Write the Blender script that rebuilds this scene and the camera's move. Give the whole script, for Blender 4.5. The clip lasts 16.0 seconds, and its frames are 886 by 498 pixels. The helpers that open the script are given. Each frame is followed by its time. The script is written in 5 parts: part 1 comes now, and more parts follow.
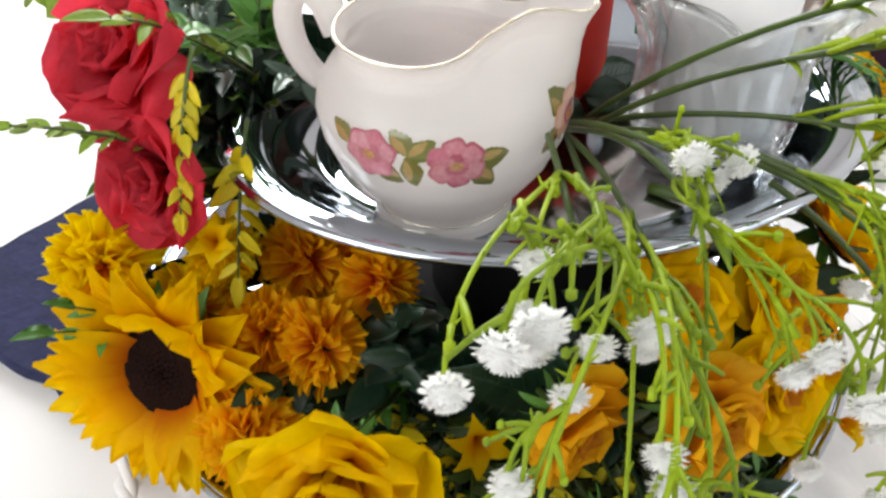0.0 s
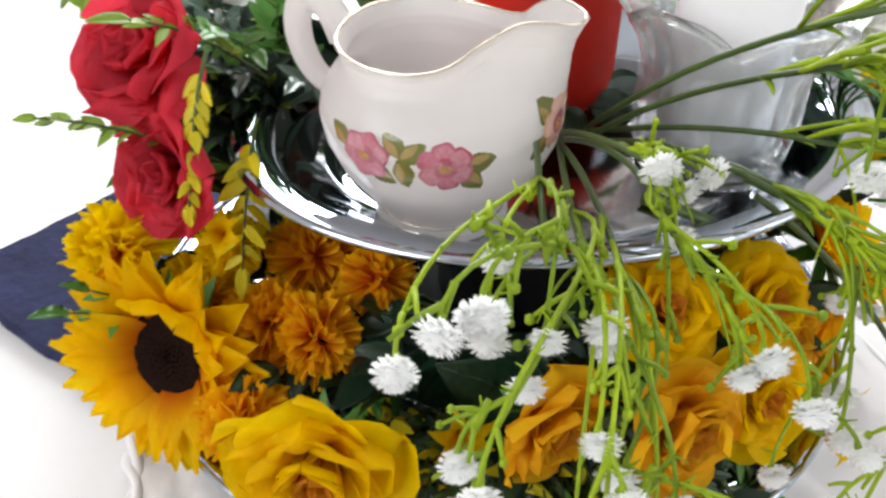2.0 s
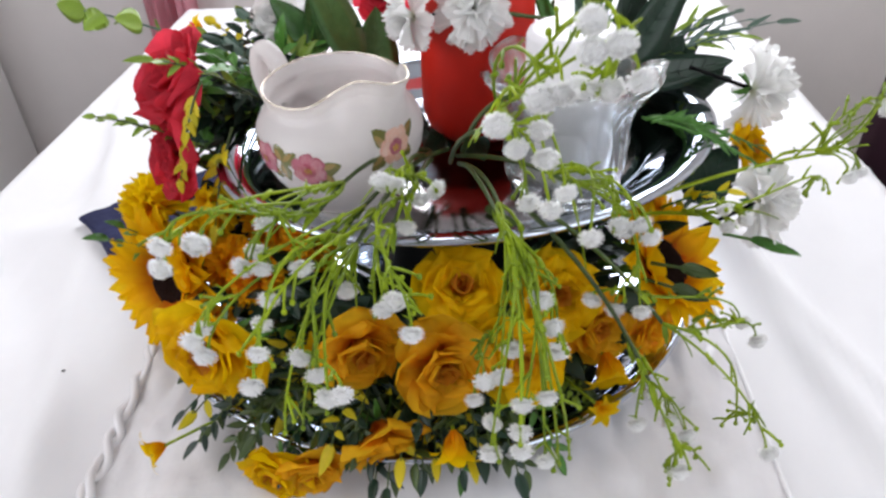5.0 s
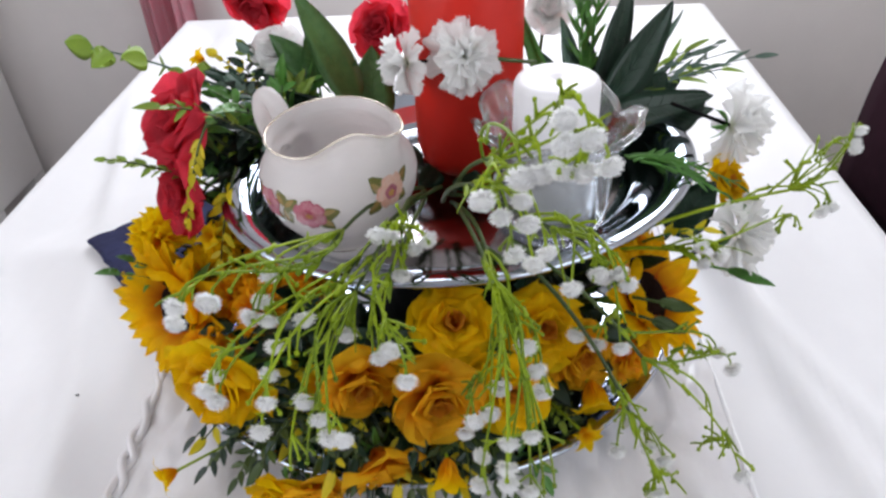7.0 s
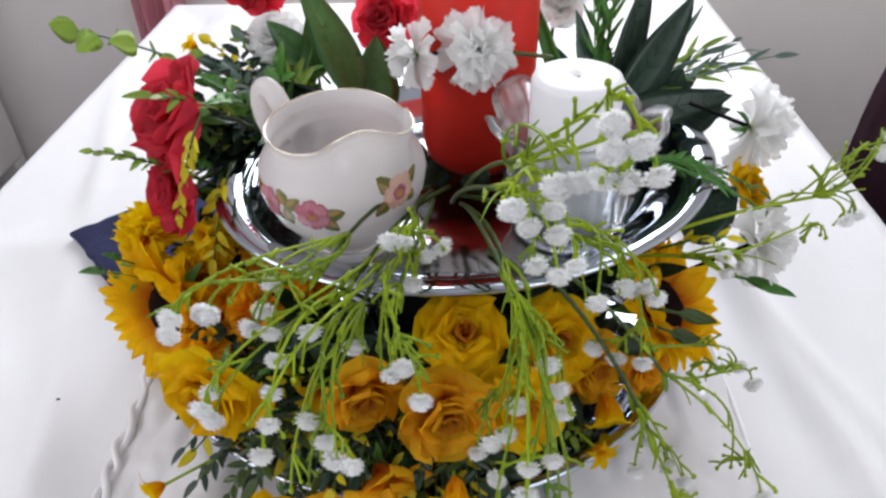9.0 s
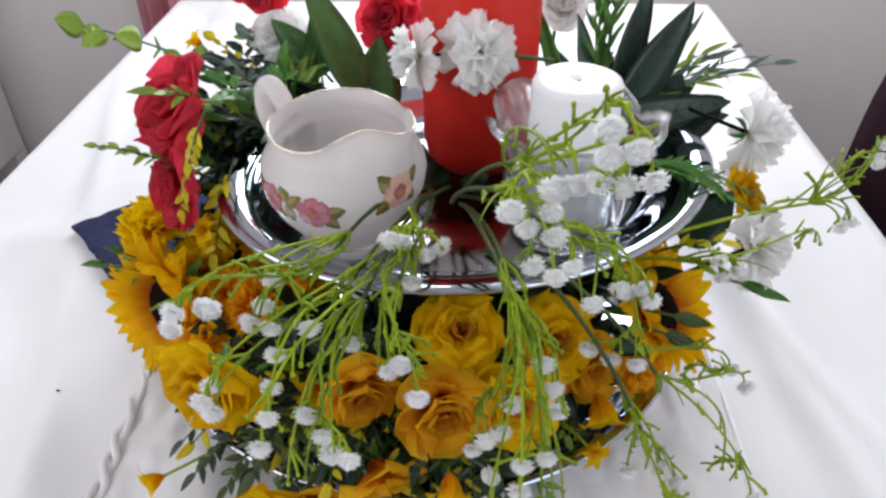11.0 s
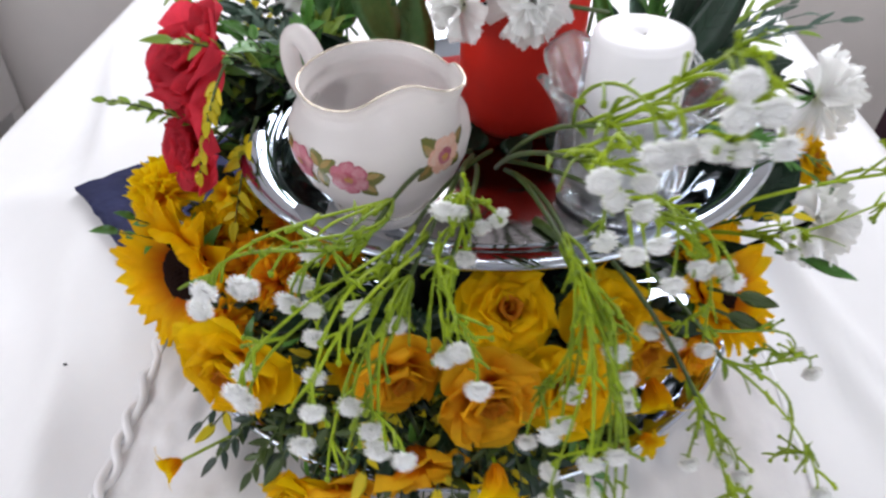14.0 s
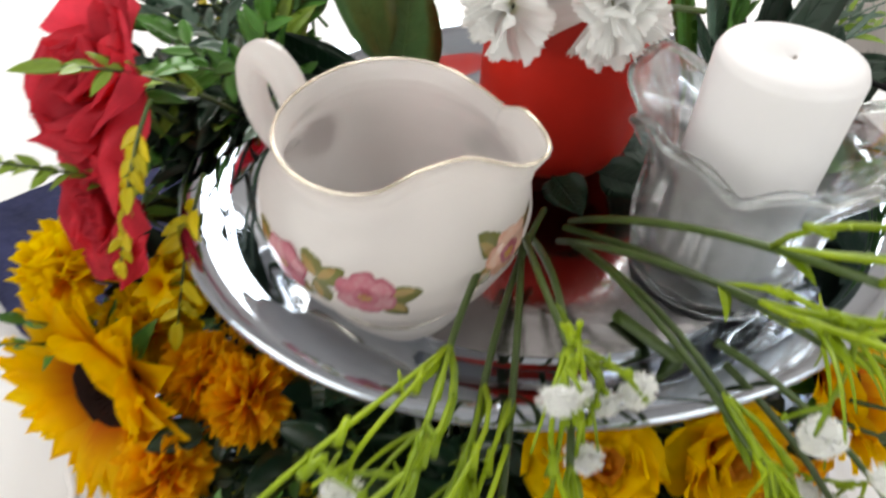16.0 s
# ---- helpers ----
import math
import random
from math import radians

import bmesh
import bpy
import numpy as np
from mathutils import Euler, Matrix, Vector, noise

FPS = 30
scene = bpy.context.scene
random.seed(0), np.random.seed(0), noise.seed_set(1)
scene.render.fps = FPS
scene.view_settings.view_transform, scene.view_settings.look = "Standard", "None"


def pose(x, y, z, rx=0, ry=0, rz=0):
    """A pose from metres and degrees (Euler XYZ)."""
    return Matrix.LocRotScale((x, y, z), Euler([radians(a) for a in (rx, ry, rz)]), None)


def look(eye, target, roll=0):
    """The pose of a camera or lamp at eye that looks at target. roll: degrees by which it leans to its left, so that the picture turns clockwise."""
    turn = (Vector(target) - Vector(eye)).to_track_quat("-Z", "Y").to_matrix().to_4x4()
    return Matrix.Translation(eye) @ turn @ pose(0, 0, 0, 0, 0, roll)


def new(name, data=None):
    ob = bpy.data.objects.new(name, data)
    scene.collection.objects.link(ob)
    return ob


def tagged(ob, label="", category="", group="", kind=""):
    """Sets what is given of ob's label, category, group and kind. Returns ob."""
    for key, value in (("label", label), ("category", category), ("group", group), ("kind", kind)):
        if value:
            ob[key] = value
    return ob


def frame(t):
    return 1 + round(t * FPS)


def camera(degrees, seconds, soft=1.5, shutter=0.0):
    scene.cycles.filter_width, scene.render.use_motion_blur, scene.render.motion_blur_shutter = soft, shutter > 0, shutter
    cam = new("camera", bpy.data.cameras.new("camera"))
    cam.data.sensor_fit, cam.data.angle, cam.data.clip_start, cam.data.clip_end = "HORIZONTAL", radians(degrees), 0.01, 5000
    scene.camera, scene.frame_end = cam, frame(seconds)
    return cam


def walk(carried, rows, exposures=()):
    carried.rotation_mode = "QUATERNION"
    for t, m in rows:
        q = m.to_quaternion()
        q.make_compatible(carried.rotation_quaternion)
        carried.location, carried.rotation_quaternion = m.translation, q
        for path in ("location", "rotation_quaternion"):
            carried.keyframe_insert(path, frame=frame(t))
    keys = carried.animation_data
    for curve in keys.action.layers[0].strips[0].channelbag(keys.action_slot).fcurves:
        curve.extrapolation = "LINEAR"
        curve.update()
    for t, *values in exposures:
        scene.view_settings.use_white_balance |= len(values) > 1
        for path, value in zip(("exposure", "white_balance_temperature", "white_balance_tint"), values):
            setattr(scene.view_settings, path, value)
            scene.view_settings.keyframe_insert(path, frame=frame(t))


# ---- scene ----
cam = camera(62.5, 16.0, soft=2.6, shutter=0.9)
METRES, EYE, TILT, LEAN, TURN = 0.52, 1.025, -36.72, 0.06, -16.93
ROWS = [
    (0.0, 0.0, 0.0, 0.0, 0.0, 0.0, -0.0),
    (0.5, 0.0071, 0.0035, 0.0056, 0.2, 0.16, 0.03),
    (1.0, 0.0128, 0.0016, 0.0041, 0.24, 0.13, 0.35),
    (1.5, 0.0173, -0.0059, 0.0027, 0.93, 0.13, -0.09),
    (2.0, 0.0308, -0.0206, -0.005, 2.71, 0.58, -2.28),
    (2.5, 0.0592, -0.0444, -0.0051, 5.88, 0.79, -4.27),
    (3.0, 0.1416, -0.0668, 0.0046, 9.72, 0.26, -5.9),
    (3.5, 0.2492, -0.0871, -0.0039, 13.57, -0.18, -7.56),
    (4.0, 0.3158, -0.1239, -0.0092, 16.56, -0.14, -9.49),
    (6.5, 0.3651, -0.2558, 0.0438, 17.01, -1.3, -9.42),
    (7.0, 0.3625, -0.2458, 0.0564, 16.78, -1.35, -9.07),
    (7.5, 0.3511, -0.2268, 0.0673, 16.39, -0.72, -9.3),
    (8.0, 0.3312, -0.213, 0.0677, 17.13, -0.96, -9.98),
    (8.5, 0.3261, -0.2134, 0.0664, 15.94, -1.19, -10.18),
    (9.0, 0.322, -0.209, 0.0644, 15.55, -1.82, -10.07),
    (11.5, 0.3257, -0.2217, 0.0628, 15.24, -1.86, -11.37),
    (12.0, 0.3278, -0.2249, 0.0583, 15.06, -2.09, -11.64),
    (12.5, 0.3284, -0.2267, 0.0547, 15.48, -2.41, -11.96),
    (13.0, 0.3281, -0.2176, 0.0566, 15.45, -2.63, -11.99),
    (13.5, 0.3058, -0.2022, 0.0552, 16.19, -3.38, -12.27),
    (14.0, 0.2616, -0.1652, 0.0593, 15.28, -4.66, -11.81),
    (14.5, 0.1894, -0.1026, 0.0728, 12.73, -6.09, -10.85),
    (15.0, 0.1298, -0.0412, 0.0933, 11.54, -7.35, -10.89),
    (15.5, 0.1114, 0.0015, 0.115, 10.68, -7.88, -10.83),
    (16.0, 0.1024, 0.0433, 0.1414, 9.27, -7.84, -10.5),
]
walk(cam, [(t, pose(0, 0, EYE, TILT, LEAN, TURN) @ pose(METRES * x, METRES * y, METRES * z, 90 + pitch, roll, yaw)) for t, x, y, z, yaw, pitch, roll in ROWS],
     exposures=[(0.0, 0.26, 6950, 5), (2.5, 0.24, 6720, 7), (4.0, 0.08, 6600, 10), (6.5, -0.20, 6450, 10), (13.0, -0.21, 6450, 10), (15.0, 0.04, 6680, 8), (16.0, 0.03, 7150, 5)])

# ---- world and light ----
TABLE = 0.75          # height of the table top
WALL_W, WALL_E, WALL_S, WALL_N, CEIL = -1.12, 1.10, -2.2, 1.20, 2.45

sky = bpy.data.worlds.new("sky")
scene.world = sky
sky.use_nodes = True
sky_tex = sky.node_tree.nodes.new("ShaderNodeTexSky")
sky_tex.sky_type, sky_tex.sun_disc = "NISHITA", False
sky_tex.sun_elevation, sky_tex.sun_rotation = radians(35), radians(250)
sky.node_tree.links.new(sky_tex.outputs["Color"], sky.node_tree.nodes["Background"].inputs["Color"])
sky.node_tree.nodes["Background"].inputs["Strength"].default_value = 0.12


def window_lamp(name, m, w, h, watts, colour):
    lamp = bpy.data.lights.new(name, "AREA")
    lamp.shape, lamp.size, lamp.size_y, lamp.energy, lamp.color = "RECTANGLE", w, h, watts, colour
    ob = new(name, lamp)
    ob.matrix_world = m
    return ob


# daylight through the windows in the north, west and east walls
window_lamp("north_window_light", look((0.21, WALL_N - 0.03, 1.375), (0.18, 0.2, 1.05)), 0.60, 0.66, 14.5, (0.90, 0.935, 1.0))
window_lamp("west_window_light", look((WALL_W + 0.03, -0.40, 1.66), (0.4, 0.0, 1.1)), 1.2, 1.0, 14, (0.90, 0.935, 1.0))
window_lamp("east_window_light", look((WALL_E - 0.03, -0.60, 1.60), (-0.3, -0.1, 1.0)), 1.0, 1.1, 10.5, (0.92, 0.95, 1.0))

# ---- materials ----


def material(name, colour, rough=0.5, metal=0.0, scale=60.0, vary=0.12, bump=0.0, bump_scale=None, sheen=0.0, thin=0.0, coat=0.0, second=None, spec=0.5, stretch=(1, 1, 1)):
    """A surface whose colour varies at two scales, by piece too; thin: the share of light that shines through a petal or leaf."""
    mat = bpy.data.materials.new(name)
    mat.use_nodes = True
    nt = mat.node_tree
    N, L = nt.nodes, nt.links
    bsdf = N["Principled BSDF"]
    bsdf.inputs["Roughness"].default_value, bsdf.inputs["Metallic"].default_value = rough, metal
    bsdf.inputs["Specular IOR Level"].default_value = spec
    bsdf.inputs["Coat Weight"].default_value, bsdf.inputs["Sheen Weight"].default_value = coat, sheen
    bsdf.inputs["Coat Roughness"].default_value = 0.05
    tc, mp = N.new("ShaderNodeTexCoord"), N.new("ShaderNodeMapping")
    mp.inputs["Scale"].default_value = stretch
    L.new(tc.outputs["Object"], mp.inputs["Vector"])
    coarse, fine = N.new("ShaderNodeTexNoise"), N.new("ShaderNodeTexNoise")
    for node, s in ((coarse, scale), (fine, scale * 7)):
        node.inputs["Scale"].default_value, node.inputs["Detail"].default_value = s, 4
        L.new(mp.outputs["Vector"], node.inputs["Vector"])
    info = N.new("ShaderNodeObjectInfo")
    a = N.new("ShaderNodeMath")
    a.operation = "MULTIPLY_ADD"
    L.new(fine.outputs["Fac"], a.inputs[0])
    a.inputs[1].default_value = 0.4
    L.new(coarse.outputs["Fac"], a.inputs[2])
    b = N.new("ShaderNodeMath")
    b.operation = "MULTIPLY_ADD"
    L.new(info.outputs["Random"], b.inputs[0])
    b.inputs[1].default_value = 0.5
    L.new(a.outputs[0], b.inputs[2])
    ramp = N.new("ShaderNodeMapRange")
    ramp.inputs["From Min"].default_value, ramp.inputs["From Max"].default_value = 0.5, 1.4
    L.new(b.outputs[0], ramp.inputs["Value"])
    mix = N.new("ShaderNodeMix")
    mix.data_type = "RGBA"
    L.new(ramp.outputs[0], mix.inputs["Factor"])
    hi = [min(1, c * (1 + vary)) for c in colour]
    lo = [c * (1 - vary) for c in colour] if second is None else list(second)
    mix.inputs["A"].default_value, mix.inputs["B"].default_value = (*lo, 1), (*hi, 1)
    L.new(mix.outputs["Result"], bsdf.inputs["Base Color"])
    if bump:
        relief, bn = N.new("ShaderNodeTexNoise"), N.new("ShaderNodeBump")
        relief.inputs["Scale"].default_value, relief.inputs["Detail"].default_value = bump_scale or scale * 4, 5
        L.new(mp.outputs["Vector"], relief.inputs["Vector"])
        bn.inputs["Strength"].default_value, bn.inputs["Distance"].default_value = bump, 0.002
        L.new(relief.outputs["Fac"], bn.inputs["Height"])
        L.new(bn.outputs["Normal"], bsdf.inputs["Normal"])
    if thin:
        glow, mixer = N.new("ShaderNodeBsdfTranslucent"), N.new("ShaderNodeMixShader")
        L.new(mix.outputs["Result"], glow.inputs["Color"])
        mixer.inputs[0].default_value = thin
        L.new(bsdf.outputs[0], mixer.inputs[1])
        L.new(glow.outputs[0], mixer.inputs[2])
        L.new(mixer.outputs[0], N["Material Output"].inputs["Surface"])
    return mat


def two_tone(name, base, tip, near, far, rough=0.55, thin=0.60, vary=0.15):
    """A petal whose colour runs from its base to its tip, along the piece's own length in metres."""
    mat = material(name, tip, rough, scale=90, vary=vary, thin=thin, bump=0.04, bump_scale=350, spec=0.12)
    nt = mat.node_tree
    N, L = nt.nodes, nt.links
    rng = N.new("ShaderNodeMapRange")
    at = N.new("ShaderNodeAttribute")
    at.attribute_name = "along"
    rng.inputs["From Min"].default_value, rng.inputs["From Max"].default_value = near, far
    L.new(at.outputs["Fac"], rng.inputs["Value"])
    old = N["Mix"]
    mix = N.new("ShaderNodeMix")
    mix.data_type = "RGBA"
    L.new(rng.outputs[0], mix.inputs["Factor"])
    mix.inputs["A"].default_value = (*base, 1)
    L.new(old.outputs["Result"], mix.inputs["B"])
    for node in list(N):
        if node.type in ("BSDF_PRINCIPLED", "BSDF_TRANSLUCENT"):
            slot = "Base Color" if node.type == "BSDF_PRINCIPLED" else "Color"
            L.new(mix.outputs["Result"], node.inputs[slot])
    return mat


def glass_material(name, share_thick=0.32):
    """Clear pressed glass: part refracting, part thin and see-through, with a gloss that grows at grazing angles."""
    mat = bpy.data.materials.new(name)
    mat.use_nodes = True
    N, L = mat.node_tree.nodes, mat.node_tree.links
    N.remove(N["Principled BSDF"])
    thick, clear, gloss = N.new("ShaderNodeBsdfGlass"), N.new("ShaderNodeBsdfTransparent"), N.new("ShaderNodeBsdfGlossy")
    thick.inputs["IOR"].default_value, thick.inputs["Roughness"].default_value = 1.45, 0.02
    thick.inputs["Color"].default_value = clear.inputs["Color"].default_value = (0.96, 0.97, 0.97, 1)
    gloss.inputs["Roughness"].default_value = 0.03
    edge, thin, both = N.new("ShaderNodeLayerWeight"), N.new("ShaderNodeMixShader"), N.new("ShaderNodeMixShader")
    steep, share = N.new("ShaderNodeMath"), N.new("ShaderNodeMath")
    steep.operation, share.operation = "POWER", "MULTIPLY_ADD"
    steep.inputs[1].default_value, share.inputs[1].default_value, share.inputs[2].default_value = 2.6, 0.85, 0.07
    L.new(edge.outputs["Facing"], steep.inputs[0])
    L.new(steep.outputs[0], share.inputs[0])
    L.new(share.outputs[0], thin.inputs[0])
    L.new(clear.outputs[0], thin.inputs[1])
    L.new(gloss.outputs[0], thin.inputs[2])
    both.inputs[0].default_value = share_thick
    L.new(thin.outputs[0], both.inputs[1])
    L.new(thick.outputs[0], both.inputs[2])
    L.new(both.outputs[0], N["Material Output"].inputs["Surface"])
    return mat


CLOTH = material("white_cotton", (0.755, 0.742, 0.75), 0.85, scale=12, vary=0.03, bump=0.05, bump_scale=900, sheen=0.2)
SATIN = material("ivory_satin", (0.76, 0.74, 0.75), 0.20, scale=40, vary=0.06, bump=0.45, bump_scale=70, sheen=0.3, stretch=(1, 0.6, 1))
CORD = material("silver_cord", (0.88, 0.87, 0.88), 0.6, scale=200, vary=0.08, bump=0.3)
BRUSHED = material("brushed_steel", (0.36, 0.34, 0.345), 0.13, 1.0, scale=40, vary=0.12, bump=0.05, bump_scale=400)
STEEL = material("polished_steel", (0.42, 0.46, 0.52), 0.045, 1.0, scale=30, vary=0.05, bump=0.02, bump_scale=25)
SLATE = material("dark_slate", (0.026, 0.030, 0.085), 0.75, scale=35, vary=0.45, bump=0.9, bump_scale=130, spec=0.2)
PORCELAIN = material("white_porcelain", (0.82, 0.79, 0.78), 0.24, scale=25, vary=0.025, coat=0.15, thin=0.56)
GILT = material("worn_gilt", (0.72, 0.63, 0.50), 0.25, 0.7, scale=300, vary=0.2, second=(0.64, 0.60, 0.55))
WAX = material("white_wax", (0.82, 0.80, 0.82), 0.45, scale=30, vary=0.03, bump=0.1, bump_scale=80)
RED_WAX = material("red_wax", (0.62, 0.022, 0.012), 0.42, scale=25, vary=0.12, bump=0.08, bump_scale=70, spec=0.3)
GLASS = glass_material("clear_glass")
THICK_GLASS = glass_material("thick_clear_glass", 0.85)
BLACK = material("black_plastic", (0.008, 0.008, 0.009), 0.8, scale=60, vary=0.3, spec=0.1)
WALL = material("painted_wall", (0.82, 0.775, 0.75), 0.9, scale=4, vary=0.05, bump=0.15, bump_scale=120)
CEILING = material("ceiling_paint", (0.78, 0.77, 0.77), 0.9, scale=4, vary=0.05)
FLOOR = material("dark_floor", (0.055, 0.045, 0.06), 0.5, scale=9, vary=0.35)
WOOD = material("dark_wood", (0.10, 0.05, 0.03), 0.45, scale=25, vary=0.3, stretch=(6, 1, 1))
MAROON = material("maroon_upholstery", (0.022, 0.006, 0.012), 0.8, scale=60, vary=0.35, bump=0.4, spec=0.15)
WHITE_PAINT = material("white_gloss_paint", (0.78, 0.77, 0.75), 0.35, scale=10, vary=0.03)
PINK = material("pink_curtain_cloth", (0.80, 0.38, 0.46), 0.85, scale=45, vary=0.15, second=(0.86, 0.66, 0.69), thin=0.45)
WICK = material("wick_cotton", (0.35, 0.32, 0.30), 0.9, vary=0.2)

YELLOW = two_tone("yellow_petal", (0.78, 0.34, 0.003), (0.90, 0.60, 0.004), 0.1, 0.6)
AMBER = two_tone("amber_petal", (0.74, 0.23, 0.008), (0.87, 0.51, 0.020), 0.25, 0.8)
HEART = two_tone("orange_heart_petal", (0.60, 0.13, 0.012), (0.76, 0.34, 0.025), 0.3, 0.95)
ORANGE = two_tone("orange_petal", (0.88, 0.23, 0.030), (0.97, 0.54, 0.016), 0.3, 0.9)
GOLD = two_tone("gold_petal", (0.90, 0.32, 0.004), (0.98, 0.70, 0.006), 0.25, 0.8)
SUN = two_tone("sunflower_petal", (0.66, 0.12, 0.004), (0.94, 0.58, 0.004), 0.08, 0.55)
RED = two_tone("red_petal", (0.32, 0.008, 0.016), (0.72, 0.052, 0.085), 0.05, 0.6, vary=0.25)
WHITE = two_tone("white_petal", (0.82, 0.84, 0.66), (0.94, 0.94, 0.93), 0.02, 0.25, thin=0.55, vary=0.03)
FLORET = material("white_floret", (0.95, 0.95, 0.95), 0.7, scale=300, vary=0.02, thin=0.5, spec=0.2)
SEEDS = material("seed_head", (0.010, 0.004, 0.003), 0.95, scale=300, vary=0.5, bump=0.8, bump_scale=500, spec=0.08)
LIME = material("lime_stem", (0.27, 0.36, 0.008), 0.48, scale=70, vary=0.25, second=(0.10, 0.17, 0.006), spec=0.3)
OLIVE = material("olive_stem", (0.045, 0.078, 0.012), 0.45, scale=80, vary=0.35)
LEAF = material("green_leaf", (0.115, 0.31, 0.055), 0.34, scale=60, vary=0.4, thin=0.35, bump=0.10, bump_scale=250)
BROAD_LEAF = material("broad_green_leaf", (0.115, 0.245, 0.075), 0.27, scale=28, vary=0.3, thin=0.22, bump=0.25, bump_scale=90, second=(0.035, 0.105, 0.035))
# deep green leaf, darkened further to carry the shade in the flower gaps
DARK_SHADED_LEAF = material("dark_shaded_leaf", (0.009, 0.034, 0.017), 0.36, scale=50, vary=0.45, thin=0.12, bump=0.10, bump_scale=200)
GREY_LEAF = material("dusty_leaf", (0.10, 0.17, 0.125), 0.30, scale=50, vary=0.4, thin=0.12, bump=0.10, bump_scale=200)
YELLOW_LEAF = material("yellow_green_leaf", (0.80, 0.66, 0.02), 0.45, scale=60, vary=0.15, thin=0.5, second=(0.66, 0.60, 0.03))
PALE_LEAF = material("pale_green_leaf", (0.28, 0.42, 0.05), 0.4, scale=70, vary=0.35, thin=0.25)
ROSE_PRINT = material("rose_print", (0.21, 0.028, 0.055), 0.2, scale=600, vary=0.5, second=(0.44, 0.16, 0.20), coat=0.3)
PEACH_PRINT = material("peach_print", (0.52, 0.22, 0.15), 0.2, scale=500, vary=0.35, second=(0.78, 0.60, 0.50), coat=0.5)
PALE_PRINT = material("pale_rose_print", (0.30, 0.06, 0.10), 0.2, scale=600, vary=0.4, second=(0.52, 0.27, 0.30), coat=0.3)
LEAF_PRINT = material("leaf_print", (0.08, 0.10, 0.02), 0.2, scale=400, vary=0.5, second=(0.17, 0.13, 0.045), coat=0.3)
BROWN_PRINT = material("brown_leaf_print", (0.20, 0.10, 0.03), 0.2, scale=400, vary=0.5, second=(0.34, 0.26, 0.10), coat=0.3)
CORE_PRINT = material("stamen_print", (0.45, 0.26, 0.05), 0.2, scale=400, vary=0.5, coat=0.5)

# ---- building blocks ----
I4 = Matrix.Identity(4)


def P(x, y, z):
    """A place by its height above the table."""
    return Vector((x, y, TABLE + z))


def thing(name, label, category, m=I4, group="", kind=""):
    ob = new(name)
    ob.empty_display_size = 0.01
    ob.matrix_world = m
    return tagged(ob, label, category, group, kind)


def mesh_of(bm, name, mat, smooth=True):
    me = bpy.data.meshes.new(name)
    bm.normal_update()
    bm.to_mesh(me)
    bm.free()
    me.materials.append(mat)
    if smooth:
        me.polygons.foreach_set("use_smooth", [True] * len(me.polygons))
    return me


def part(name, bm, mat, parent=None, label="", m=I4, smooth=True):
    me = bm if isinstance(bm, bpy.types.Mesh) else mesh_of(bm, name, mat, smooth)
    ob = new(name, me)
    if parent is not None:
        ob.parent = parent
    ob.matrix_basis = m
    return tagged(ob, label)


def structure(name, bm, mat, label, smooth=False):
    return tagged(part(name, bm, mat, None, "", I4, smooth), label, "", "", "structure")


def facing(place, way, spin=0.0):
    """A pose at place whose z points along way."""
    return Matrix.Translation(place) @ Vector(way).to_track_quat("Z", "Y").to_matrix().to_4x4() @ pose(0, 0, 0, 0, 0, spin)


def box(bm, x0, y0, z0, x1, y1, z1, bevel=0.0):
    made = bmesh.ops.create_cube(bm, size=1, matrix=Matrix.Translation(((x0 + x1) / 2, (y0 + y1) / 2, (z0 + z1) / 2)) @ Matrix.Diagonal((x1 - x0, y1 - y0, z1 - z0, 1)))
    if bevel:
        edges = list({e for v in made["verts"] for e in v.link_edges})
        bmesh.ops.bevel(bm, geom=edges, offset=bevel, segments=2, affect="EDGES", profile=0.6)
    return bm


def tube(bm, pts, r0, r1=None, n=6):
    """A tapered round stem along pts, closed at its ends."""
    r1 = r0 if r1 is None else r1
    pts = [Vector(p) for p in pts]
    rings = []
    side = None
    for i, p in enumerate(pts):
        d = (pts[min(i + 1, len(pts) - 1)] - pts[max(i - 1, 0)]).normalized()
        ref = side if side is not None else (Vector((0, 0, 1)) if abs(d.z) < 0.9 else Vector((1, 0, 0)))
        a = d.cross(ref).cross(d).normalized() if d.cross(ref).length > 1e-6 else d.orthogonal().normalized()
        side, b = a, d.cross(a)
        r = r0 + (r1 - r0) * i / (len(pts) - 1)
        rings.append([bm.verts.new(p + r * (math.cos(t) * a + math.sin(t) * b)) for t in (2 * math.pi * k / n for k in range(n))])
    for q, w in zip(rings, rings[1:]):
        for k in range(n):
            bm.faces.new((q[k], q[(k + 1) % n], w[(k + 1) % n], w[k]))
    bm.faces.new(rings[0][::-1])
    bm.faces.new(rings[-1])
    return bm


def bend(a, b, lift=0.0, n=7, sway=(0, 0, 0)):
    """Points of a bowed line from a to b."""
    a, b = Vector(a), Vector(b)
    c = (a + b) / 2 + Vector((0, 0, lift)) + Vector(sway)
    return [a * (1 - t) ** 2 + c * 2 * t * (1 - t) + b * t * t for t in (i / (n - 1) for i in range(n))]


